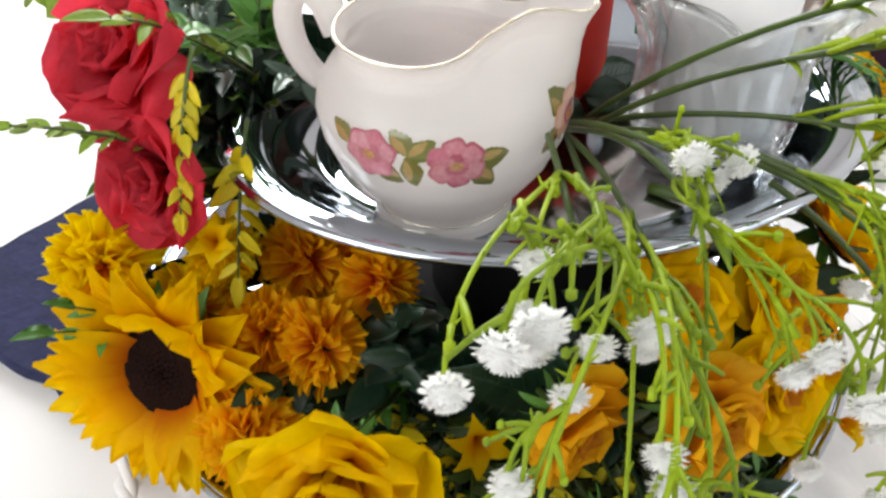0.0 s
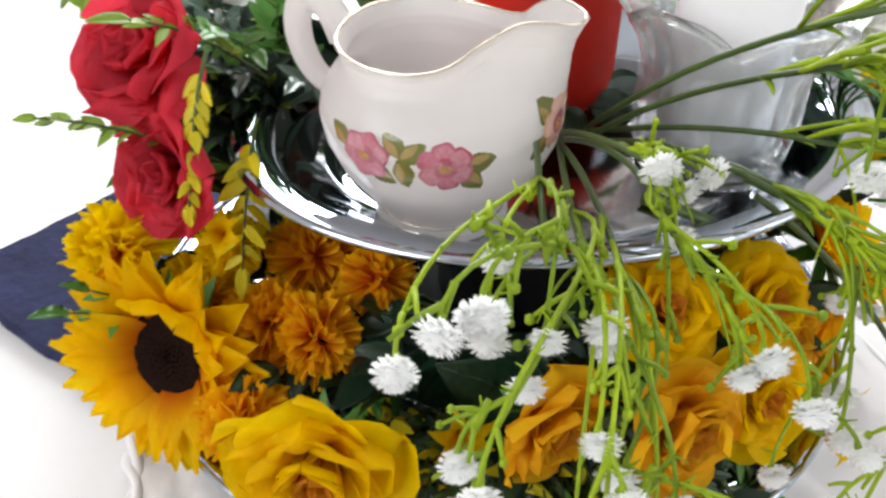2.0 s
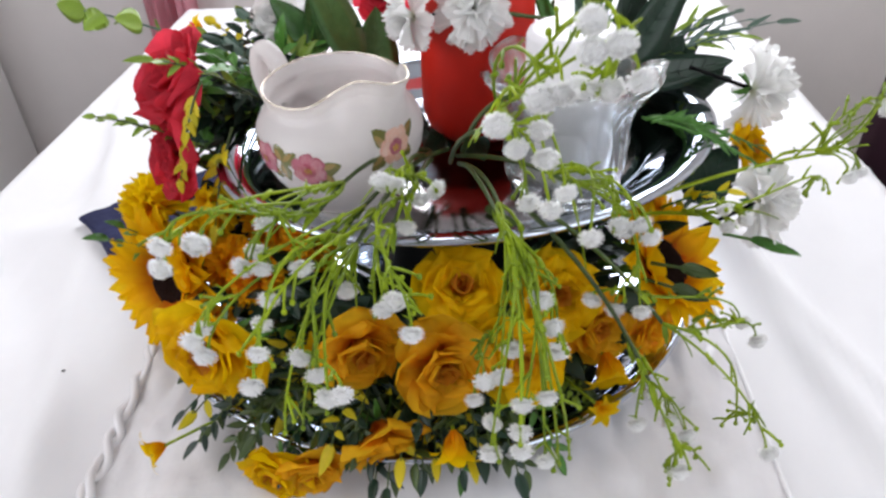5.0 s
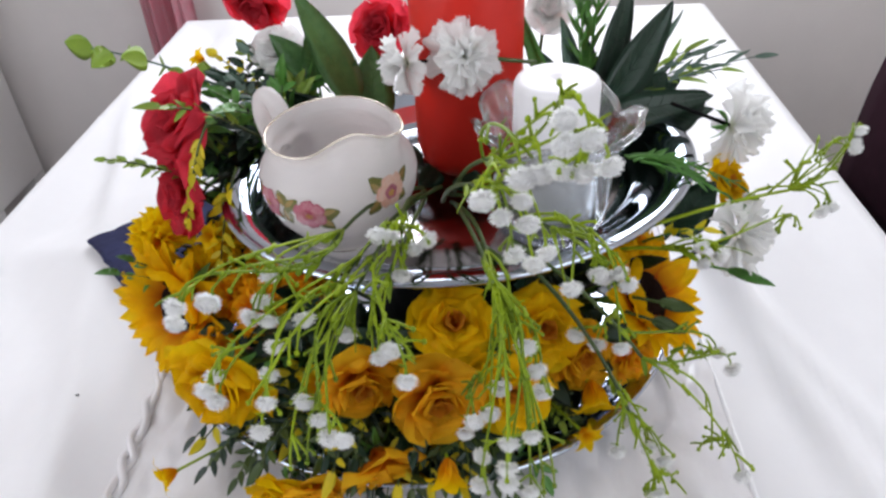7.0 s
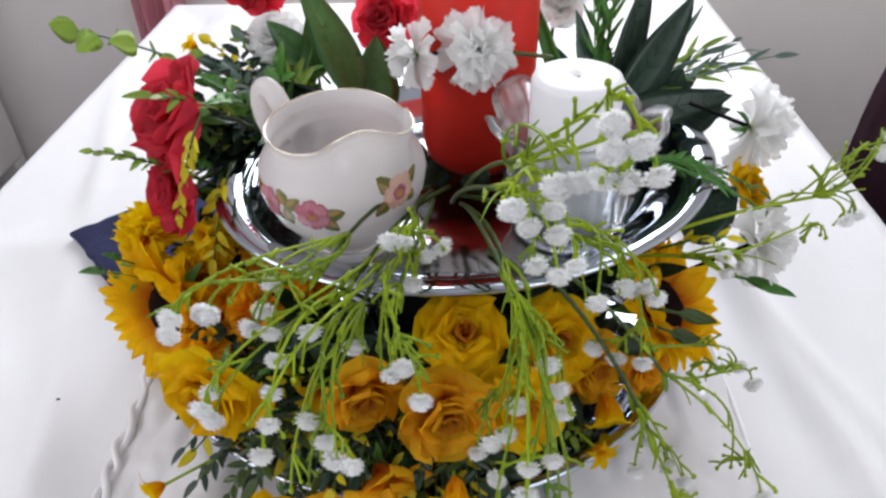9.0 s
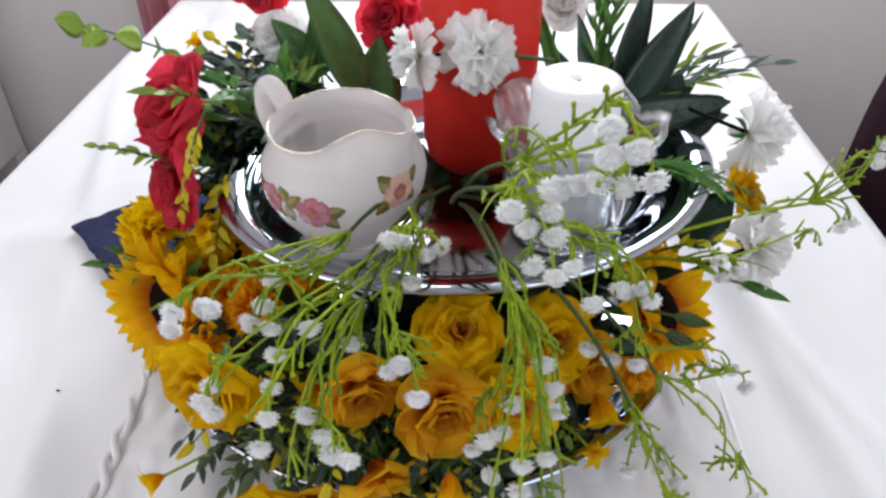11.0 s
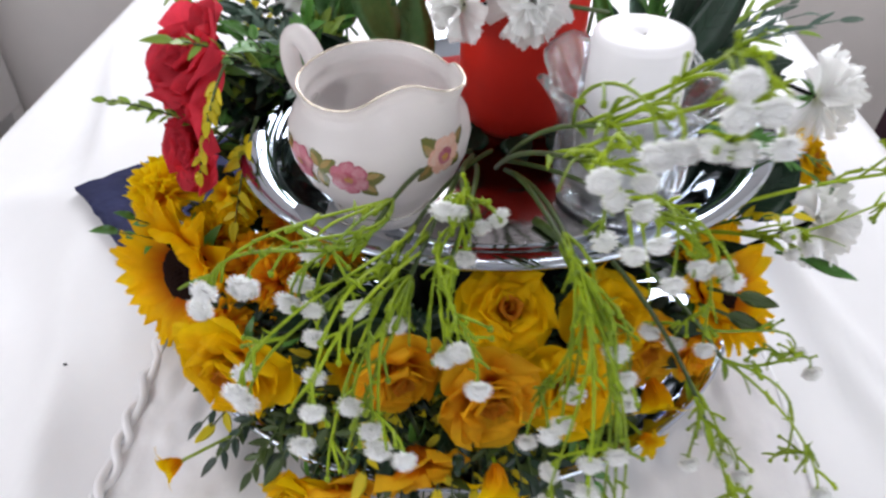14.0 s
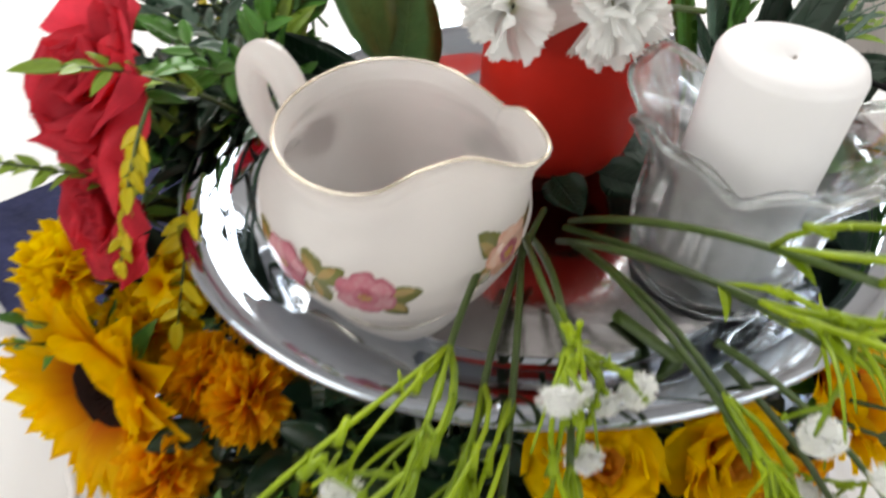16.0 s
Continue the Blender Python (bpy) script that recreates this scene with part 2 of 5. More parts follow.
def lathe(profile, n=64, closed=True, sx=1.0, sy=1.0, wave=None):
    """A turned body from (radius, height) pairs; wave(phi, k) gives a factor for the radius and a rise."""
    bm = bmesh.new()
    rows = []
    for k, (r, z) in enumerate(profile):
        row = []
        for i in range(n):
            phi = 2 * math.pi * i / n
            f, up = wave(phi, k) if wave else (1.0, 0.0)
            row.append(bm.verts.new((r * f * sx * math.cos(phi), r * f * sy * math.sin(phi), z + up)))
        rows.append(row)
    pairs = list(zip(rows, rows[1:])) + ([(rows[-1], rows[0])] if closed else [])
    for q, w in pairs:
        for i in range(n):
            bm.faces.new((q[i], q[(i + 1) % n], w[(i + 1) % n], w[i]))
    if not closed:
        bm.faces.new(rows[0][::-1])
        bm.faces.new(rows[-1])
    return bm


def petal_mesh(name, mat, length, width, bend_angles, wrap=0.0, ruffle=0.0, waves=3.0, point=0.0, jag=0.0, nu=8, nv=9, seed=0, start=0.0, narrow=0.12, frill=0.0, fan=False):
    """One petal that grows from the axis: its midline leaves at bend_angles (degrees from the axis, base to tip); wrap: how closely it hugs the axis."""
    rng = random.Random(seed)
    bm = bmesh.new()
    layer = bm.verts.layers.float.new("along")
    r, z, grid = start, 0.0, []
    ph, ph2 = rng.uniform(0, 6), rng.uniform(0, 6)
    teeth = [(1 if i % 2 else -1) * rng.uniform(0.2, 1) for i in range(nu + 1)]
    for j in range(nv + 1):
        v = j / nv
        k = v * (len(bend_angles) - 1)
        lo = min(int(k), len(bend_angles) - 2)
        ang = radians(bend_angles[lo] + (bend_angles[lo + 1] - bend_angles[lo]) * (k - lo))
        if j:
            r += math.sin(ang) * length / nv
            z += math.cos(ang) * length / nv
        full = (narrow + (1 - narrow) * math.sin(math.pi * min(1, v * 0.62 + 0.02)) ** 1.1) * (1 - v ** 7) ** 0.5 if point == 0 else (narrow + (1 - narrow) * math.sin(math.pi * min(1.0, v ** 0.85)) ** 0.75) * (1 - point * v ** 3)
        if fan:
            full = narrow + (1 - narrow) * v ** 0.85
        row = []
        for i in range(nu + 1):
            s = (2 * i / nu - 1)
            off = s * width / 2 * max(full, 0.05)
            rip = ruffle * v * v * math.sin(waves * s * math.pi + ph) + ruffle * 0.5 * v * math.sin(waves * 1.7 * s * math.pi + ph2)
            rip += frill * v ** 4 * (math.sin(5.3 * s * math.pi + ph2) + 0.6 * math.sin(9.1 * s * math.pi + ph))
            ext = jag * v ** (6 if fan else 4) * teeth[i] - (0.20 * length * v * v * s * s if fan else 0.0)
            rr, zz = r + math.cos(ang) * rip + math.sin(ang) * ext, z - math.sin(ang) * rip + math.cos(ang) * ext
            rr -= 0.12 * abs(s) ** 2 * width * (1 - v) * 0.4
            if wrap:
                hug = max(rr, 0.001) / wrap + width * 0.22
                th = off / hug
                x, y = hug * math.sin(th), rr - hug * (1 - math.cos(th))
            else:
                x, y = off, rr
                zz += 0.18 * abs(off) * (1 - v * 0.5)
            vert = bm.verts.new((x, y, zz))
            vert[layer] = v
            row.append(vert)
        grid.append(row)
    for a, b in zip(grid, grid[1:]):
        for i in range(nu):
            bm.faces.new((a[i], a[i + 1], b[i + 1], b[i]))
    return mesh_of(bm, name, mat)


def blade(bm, m, length, width, droop=0.2, fold=0.25, point=1.6, n=7, wave=0.0):
    """A leaf blade from the origin along y, folded at its midrib, drooping at its tip, with a little thickness."""
    rows = []
    for j in range(n + 1):
        v = j / n
        w = width / 2 * (math.sin(math.pi * v ** 0.75) ** 0.8 if 0 < v < 1 else 0.0) * (1 - 0.25 * v * (point - 1)) + width * 0.02
        y, z = length * v * math.cos(droop * v), -length * droop * v * v * 0.6
        up = fold * w + wave * math.sin(v * 9)
        rows.append([bm.verts.new(m @ Vector(c)) for c in ((-w, y, z + up), (-w * 0.5, y, z + up * 0.35), (0, y, z), (w * 0.5, y, z + up * 0.35), (w, y, z + up), (0, y, z - width * 0.05))])
    for a, b in zip(rows, rows[1:]):
        for i in range(4):
            bm.faces.new((a[i], a[i + 1], b[i + 1], b[i]))
        bm.faces.new((a[5], a[0], b[0], b[5]))
        bm.faces.new((a[4], a[5], b[5], b[4]))
    return bm

# ---- room ----


def wall_with_hole(name, label, axis, at, thick, u0, u1, z0, z1, hole=None):
    """A wall across axis at one face, as thick as given, with one window hole (u0, z0, u1, z1)."""
    bm = bmesh.new()
    pieces = [(u0, z0, u1, z1)]
    if hole:
        a, b, c, d = hole
        pieces = [(u0, z0, a, z1), (c, z0, u1, z1), (a, z0, c, b), (a, d, c, z1)]
    for a, b, c, d in pieces:
        if axis == "x":
            box(bm, min(at, at + thick), a, b, max(at, at + thick), c, d)
        else:
            box(bm, a, min(at, at + thick), b, c, max(at, at + thick), d)
    bmesh.ops.remove_doubles(bm, verts=bm.verts, dist=1e-5)
    return structure(name, bm, WALL, label)


HOLE_W, HOLE_E, HOLE_N = (-1.05, 1.15, 0.25, 2.2), (-1.15, 1.05, -0.05, 2.2), (-0.13, 1.0, 0.55, 1.75)
wall_with_hole("wall_west", "grey-white painted wall with a window", "x", WALL_W, -0.15, WALL_S - 0.15, WALL_N + 0.15, 0, CEIL, HOLE_W)
wall_with_hole("wall_east", "grey-beige painted wall with a window", "x", WALL_E, 0.15, WALL_S - 0.15, WALL_N + 0.15, 0, CEIL, HOLE_E)
wall_with_hole("wall_south", "plain grey-beige painted wall", "y", WALL_S, -0.15, WALL_W, WALL_E, 0, CEIL)
wall_with_hole("wall_north", "grey-beige painted wall with a window", "y", WALL_N, 0.15, WALL_W, WALL_E, 0, CEIL, HOLE_N)
structure("floor", box(bmesh.new(), WALL_W - 0.15, WALL_S - 0.15, -0.1, WALL_E + 0.15, WALL_N + 0.15, 0), FLOOR, "dark floor of the room")
structure("ceiling", box(bmesh.new(), WALL_W - 0.15, WALL_S - 0.15, CEIL, WALL_E + 0.15, WALL_N + 0.15, CEIL + 0.1), CEILING, "white ceiling")


def window(name, axis, at, hole):
    u0, z0, u1, z1 = hole
    ob = thing(name, "white-painted window with a cross of glazing bars", "window", kind="structure")

    def bar(a, b, c, d, t0, t1):
        bm = bmesh.new()
        return box(bm, t0, a, b, t1, c, d) if axis == "x" else box(bm, a, t0, b, c, t1, d)
    f = bmesh.new()
    t0, t1 = sorted((at, at * 1.0 + (-0.06 if at < 0 else 0.06)))
    for a, b, c, d in ((u0, z0, u0 + 0.05, z1), (u1 - 0.05, z0, u1, z1), (u0 + 0.05, z0, u1 - 0.05, z0 + 0.05), (u0 + 0.05, z1 - 0.05, u1 - 0.05, z1)):
        box(f, *((t0, a, b, t1, c, d) if axis == "x" else (a, t0, b, c, t1, d)))
    part("window_frame", f, WHITE_PAINT, ob, smooth=False)
    um, zm = (u0 + u1) / 2, z0 + (z1 - z0) * 0.62
    part("glazing_bar", bar(um - 0.02, z0 + 0.05, um + 0.02, z1 - 0.05, t0 + 0.01, t1 - 0.01), WHITE_PAINT, ob, smooth=False)
    part("glazing_bar", bar(u0 + 0.05, zm - 0.018, u1 - 0.05, zm + 0.018, t0 + 0.013, t1 - 0.013), WHITE_PAINT, ob, smooth=False)


window("window_1", "x", WALL_W - 0.06, HOLE_W)
window("window_2", "x", WALL_E + 0.06, HOLE_E)
window("window_3", "y", WALL_N + 0.06, HOLE_N)


def curtain():
    """Hanging folds beside the north window."""
    bm = bmesh.new()
    rows = []
    n = 90
    for z in [0.02 + 2.2 * k / 16 for k in range(17)]:
        row = []
        for i in range(n + 1):
            u = i / n
            x = -0.445 + 0.092 * u
            y = WALL_N - 0.055 + 0.020 * math.sin(u * 14) + 0.008 * math.sin(u * 47 + z)
            row.append(bm.verts.new((x, y, z)))
        rows.append(row)
    for a, b in zip(rows, rows[1:]):
        for i in range(n):
            bm.faces.new((a[i], a[i + 1], b[i + 1], b[i]))
    bmesh.ops.solidify(bm, geom=bm.faces[:], thickness=0.003)
    tagged(part("curtain", bm, PINK), "pink patterned curtain hanging to the floor", "curtain")


curtain()


def cabinet():
    """White cabinet on legs beside the window wall."""
    ob = thing("cabinet", "white-painted cabinet on legs by the wall", "cabinet", pose(-1.115, 0.99, 0))
    part("body", box(bmesh.new(), 0, 0, 0.38, 0.34, 0.20, 0.98, 0.005), WHITE_PAINT, ob, smooth=False)
    for x in (0.0, 0.30):
        for y in (0.0, 0.16):
            part("leg", box(bmesh.new(), x, y, 0, x + 0.04, y + 0.04, 0.38, 0.003), WHITE_PAINT, ob, smooth=False)
    door = part("door", box(bmesh.new(), 0.006, -0.018, 0.386, 0.334, -0.001, 0.974, 0.004), WHITE_PAINT, ob, smooth=False)
    part("knob", lathe([(0.004, 0), (0.006, 0.012), (0.012, 0.018), (0.012, 0.026), (0.004, 0.03)], 16, False), STEEL, door, "steel knob", pose(0.05, -0.018, 0.7, 90, 0, 0))


cabinet()


def dining_chair():
    """Upholstered chair beside the table."""
    ob = thing("dining_chair", "dark maroon upholstered dining chair beside the table", "chair", pose(0.54, 0.60, 0, 0, 0, 90))
    seat = box(bmesh.new(), -0.22, -0.19, 0.42, 0.22, 0.19, 0.50, 0.035)
    part("seat", seat, MAROON, ob, "maroon padded seat")
    bm = bmesh.new()
    rows = []
    for s in (-1, 1):
        for k in range(9):
            z = 0.52 + 0.34 * k / 8
            row = []
            for i in range(13):
                u = i / 6 - 1
                half = 0.215 * (1 - 0.26 * max(0, k - 3) ** 2 / 25)
                bulge = 0.022 * (1 - u ** 4) * (1 - ((k - 4) / 4) ** 4) + 0.008
                row.append(bm.verts.new((u * half, -0.175 - 0.02 * (k / 8) + s * bulge + 0.03 * u * u, z + 0.03 * (1 - u * u) * k / 8)))
            rows.append(row)
    for a, b in [(rows[k], rows[k + 1]) for k in range(8)] + [(rows[k + 1], rows[k]) for k in range(9, 17)]:
        for i in range(12):
            bm.faces.new((a[i], b[i], b[i + 1], a[i + 1]))
    for i in range(12):
        bm.faces.new((rows[0][i], rows[0][i + 1], rows[9][i + 1], rows[9][i]))
        bm.faces.new((rows[8][i + 1], rows[8][i], rows[17][i], rows[17][i + 1]))
    for k in range(8):
        bm.faces.new((rows[k][0], rows[9 + k][0], rows[10 + k][0], rows[k + 1][0]))
        bm.faces.new((rows[k + 1][12], rows[10 + k][12], rows[9 + k][12], rows[k][12]))
    part("backrest", bm, MAROON, ob, "maroon padded backrest")
    for x in (-0.19, 0.19):
        part("leg", tube(bmesh.new(), [(x, 0.16, 0), (x, 0.16, 0.44)], 0.016, 0.022, 8), WOOD, ob, "dark wooden leg")
        part("leg", tube(bmesh.new(), [(x, -0.20, 0), (x, -0.18, 0.44), (x, -0.178, 0.60)], 0.016, 0.02, 8), WOOD, ob, "dark wooden leg")


dining_chair()

# ---- table, cloth and runner ----
TX0, TX1, TY0, TY1 = -0.303, 0.493, -0.30, 0.995
HUB = (0.125, 0.29)


def table():
    ob = thing("table", "rectangular wooden table under a white cloth", "table", pose((TX0 + TX1) / 2, (TY0 + TY1) / 2, 0))
    w, d = (TX1 - TX0) / 2 - 0.006, (TY1 - TY0) / 2 - 0.006
    part("tabletop", box(bmesh.new(), -w, -d, TABLE - 0.055, w, d, TABLE - 0.028, 0.003), WOOD, ob, smooth=False)
    for x in (-1, 1):
        for y in (-1, 1):
            cx, cy = x * (w - 0.06), y * (d - 0.06)
            part("leg", box(bmesh.new(), cx - 0.025, cy - 0.025, 0, cx + 0.025, cy + 0.025, TABLE - 0.057, 0.003), WOOD, ob, smooth=False)


table()


def sag(x, y):
    """Hollows of the cloth's folds: long soft ones along the table, away from what stands on it."""
    far = min(1.0, max(0.0, (math.hypot(x - HUB[0], y - HUB[1]) - 0.13) / 0.12))
    c, d = math.cos(radians(42)), math.sin(radians(42))
    over = max(abs(c * (x + 0.002) + d * (y - 0.378)), abs(-d * (x + 0.002) + c * (y - 0.378)))
    far = min(far, min(1.0, max(0.0, (over - 0.142) / 0.07)))
    a = noise.noise(Vector((x * 11 + y * 2.2, y * 2.0 - x * 1.0, 0.3)))
    b = noise.noise(Vector((x * 26 - y * 3, y * 5, 4.1)))
    c = noise.noise(Vector((x * 60 + 9, y * 25, 7.7)))
    crease = math.exp(-((x - 0.375 + 0.16 * (y - 0.2)) / 0.012) ** 2) + math.exp(-((x + 0.135 + 0.30 * (y - 0.2)) / 0.013) ** 2) + math.exp(-((x - 0.43 + 0.3 * (y - 0.1)) / 0.009) ** 2) * 0.7
    return far * (0.0150 * a + 0.0065 * b + 0.0010 * c + 0.0095 * crease) - 0.0100 * far - 0.0005


def tablecloth():
    bm = bmesh.new()
    nx, ny, drop = 150, 200, 0.22
    w, d = TX1 - TX0, TY1 - TY0

    def spot(u, v):
        x, y, z = u, v, 0.0
        over_x = max(TX0 - u, u - TX1, 0)
        over_y = max(TY0 - v, v - TY1, 0)
        x, y = min(max(u, TX0), TX1), min(max(v, TY0), TY1)
        over = max(over_x, over_y)
        fade = min(1.0, min(x - TX0, TX1 - x, y - TY0, TY1 - y) / 0.05)
        z = sag(x, y) * max(0.0, fade)
        if over > 0:
            out = 0.006 + 0.10 * over + 0.012 * math.sin((x + y) * 40) * over / drop
            z = -over + 0.0
            if over_x >= over_y:
                x += out if u > TX1 else -out
            if over_y >= over_x:
                y += out if v > TY1 else -out
        return P(x, y, z)
    us = [TX0 - drop, TX0 - drop / 2, TX0 - 0.02, TX0 - 0.004] + [TX0 + w * i / nx for i in range(nx + 1)] + [TX1 + 0.004, TX1 + 0.02, TX1 + drop / 2, TX1 + drop]
    vs = [TY0 - drop, TY0 - drop / 2, TY0 - 0.02, TY0 - 0.004] + [TY0 + d * i / ny for i in range(ny + 1)] + [TY1 + 0.004, TY1 + 0.02, TY1 + drop / 2, TY1 + drop]
    rows = [[bm.verts.new(spot(u, v)) for u in us] for v in vs]
    for a, b in zip(rows, rows[1:]):
        for i in range(len(us) - 1):
            bm.faces.new((a[i], a[i + 1], b[i + 1], b[i]))
    tagged(part("tablecloth", bm, CLOTH), "white cotton tablecloth with soft folds over the table", "tablecloth")


tablecloth()
RX0, RX1, RY1 = -0.074, 0.315, 0.56


def runner():
    """Satin runner with a thick twisted hem on one side and a narrow one on the other."""
    ob = thing("table_runner", "ivory satin table runner with a twisted satin hem", "table runner")
    bm = bmesh.new()
    nx, ny = 120, 240
    lift = 0.0016

    def z(x, y):
        crumple = 0.0065 * noise.noise(Vector((x * 34, y * 22, 2.2))) + 0.0020 * noise.noise(Vector((x * 105, y * 80, 5.2)))
        return sag(x, y) + lift + abs(crumple)
    rows = [[bm.verts.new(P(x, y, z(x, y))) for x in (RX0 + (RX1 - RX0) * i / nx for i in range(nx + 1))] for y in (TY0 + 0.01 + (RY1 - TY0 - 0.01) * j / ny for j in range(ny + 1))]
    for a, b in zip(rows, rows[1:]):
        for i in range(nx):
            bm.faces.new((a[i], a[i + 1], b[i + 1], b[i]))
    part("satin", bm, SATIN, ob)
    hem = bmesh.new()
    steps = int((RY1 - TY0 - 0.01) / 0.0030)
    for ph in (0, math.pi):
        line = []
        for k in range(steps):
            y = TY0 + 0.01 + 0.0030 * k
            a = 0.42 * k + ph + 1.6 * noise.noise(Vector((0.3, y * 30, ph)))
            line.append(P(RX0 - 0.002 + 0.0030 * math.cos(a) + 0.0018 * noise.noise(Vector((9.1, y * 45, ph))), y, sag(RX0, y) + 0.0040 + 0.0016 * math.sin(a) + 0.0022 * noise.noise(Vector((4.2, y * 60, ph)))))
        tube(hem, line, 0.0027, n=9)
    part("hem", hem, SATIN, ob, "twisted satin hem")
    edge = [P(RX1 + 0.001 + 0.0012 * noise.noise(Vector((y * 40, 1.1, 0))), y, sag(RX1, y) + 0.0034) for y in (TY0 + 0.01 + 0.004 * k for k in range(int((RY1 - TY0 - 0.01) / 0.004)))]
    part("hem", tube(bmesh.new(), edge, 0.0016, n=8), CORD, ob, "narrow stitched hem")


runner()


def slate():
    """Square slate with chipped edges, turned to the table."""
    bm = bmesh.new()
    rng = random.Random(5)
    a, n = 0.14, 28
    edge = []
    for k in range(4):
        for i in range(n):
            u = -a + 2 * a * i / n
            chip = rng.uniform(-0.0012, 0.0012)
            edge.append([(u, -a + chip), (a + chip, u), (-u, a + chip), (-a + chip, -u)][k])
    rows = []
    for z, f in ((0.0, 0.99), (0.0015, 1.0), (0.0045, 0.998), (0.006, 0.982)):
        rows.append([bm.verts.new((x * f + rng.uniform(-0.0005, 0.0005), y * f + rng.uniform(-0.0005, 0.0005), z)) for x, y in edge])
    for p, q in zip(rows, rows[1:]):
        for i in range(len(edge)):
            bm.faces.new((p[i], p[(i + 1) % len(edge)], q[(i + 1) % len(edge)], q[i]))
    bm.faces.new(rows[0][::-1])
    bm.faces.new(rows[-1])
    ob = part("slate_board", bm, SLATE, smooth=False)
    ob.matrix_world = Matrix.Translation(P(-0.002, 0.378, 0.002)) @ pose(0, 0, 0, 0, 0, 42)
    tagged(ob, "dark blue-black slate board with chipped edges under the tray", "slate board")


slate()

# ---- steel trays ----


def lower_tray():
    prof = [(0.0005, 0.0), (0.120, 0.0), (0.150, 0.003), (0.166, 0.012), (0.1715, 0.018), (0.178, 0.0195), (0.1795, 0.0185), (0.180, 0.0200), (0.1785, 0.0215), (0.1705, 0.0198), (0.164, 0.0138), (0.149, 0.0050), (0.120, 0.0020), (0.0005, 0.0020)]
    ob = part("lower_tray", lathe(prof, 96), STEEL)
    ob.matrix_world = Matrix.Translation(P(0.111, 0.291, 0.0085))
    rim = [(0.1790 * math.cos(0.0654 * k), 0.1790 * math.sin(0.0654 * k), 0.0212) for k in range(97)]
    part("rolled_rim", tube(bmesh.new(), rim, 0.0017, n=8), STEEL, ob, "rolled steel rim")
    tagged(ob, "round polished steel tray holding yellow and orange flowers", "tray")


lower_tray()
PLATE = P(0.143, 0.293, 0.111)


def upper_plate():
    """Oval steel plate with a rolled lip and stepped sides."""
    a, b = 0.158, 0.131
    prof = [(0.004, 0.0), (0.700, 0.0), (0.735, 0.0012), (0.80, 0.0075), (0.865, 0.0155), (0.905, 0.0195), (0.985, 0.0222), (0.998, 0.0212), (1.0, 0.0232), (0.985, 0.0243), (0.905, 0.0216), (0.872, 0.0186), (0.862, 0.0172), (0.838, 0.0152), (0.826, 0.0132), (0.800, 0.0108), (0.788, 0.0088), (0.755, 0.0060), (0.742, 0.0042), (0.722, 0.0030), (0.698, 0.0020), (0.690, 0.0026), (0.66, 0.0021), (0.004, 0.0020)]
    ob = part("upper_plate", lathe(prof, 128, True, a, b), STEEL)
    ob.matrix_world = Matrix.Translation(PLATE) @ pose(0, 0, 0, 0, 0, 20)
    part("base", lathe([(0.003, 0.0021), (0.684, 0.0021), (0.688, 0.0027), (0.684, 0.0031), (0.003, 0.0031)], 96, True, a, b), BRUSHED, ob, "dull brushed steel base")
    tagged(ob, "oval polished steel plate with a rolled rim on a stand", "plate")


upper_plate()


def stand():
    ob = thing("plate_stand", "black plastic stand between the two trays", "stand", Matrix.Translation(P(0.143, 0.293, 0.0108)))
    part("foot", lathe([(0.0005, 0), (0.067, 0), (0.069, 0.002), (0.068, 0.006), (0.060, 0.010), (0.0005, 0.010)], 40), BLACK, ob)
    part("column", lathe([(0.0005, 0.0105), (0.058, 0.0105), (0.0545, 0.03), (0.0535, 0.06), (0.056, 0.0885), (0.0005, 0.0885)], 40), BLACK, ob)
    part("rest", lathe([(0.0005, 0.089), (0.060, 0.089), (0.0645, 0.093), (0.0645, 0.0985), (0.0635, 0.1), (0.0005, 0.1)], 40), BLACK, ob)


stand()

# ---- milk jug ----
JUG = P(0.072, 0.236, 0.113)
SPOUT = radians(-41.85)
JUG_PROFILE = [(0.0255, 0.0), (0.0272, 0.0012), (0.0272, 0.0040), (0.0255, 0.0065), (0.0262, 0.0090), (0.0325, 0.0165), (0.0400, 0.0270), (0.0448, 0.0380), (0.0464, 0.0480), (0.0452, 0.0560), (0.0418, 0.0635), (0.0385, 0.0690), (0.0372, 0.0730), (0.0378, 0.0765), (0.0392, 0.0795)]


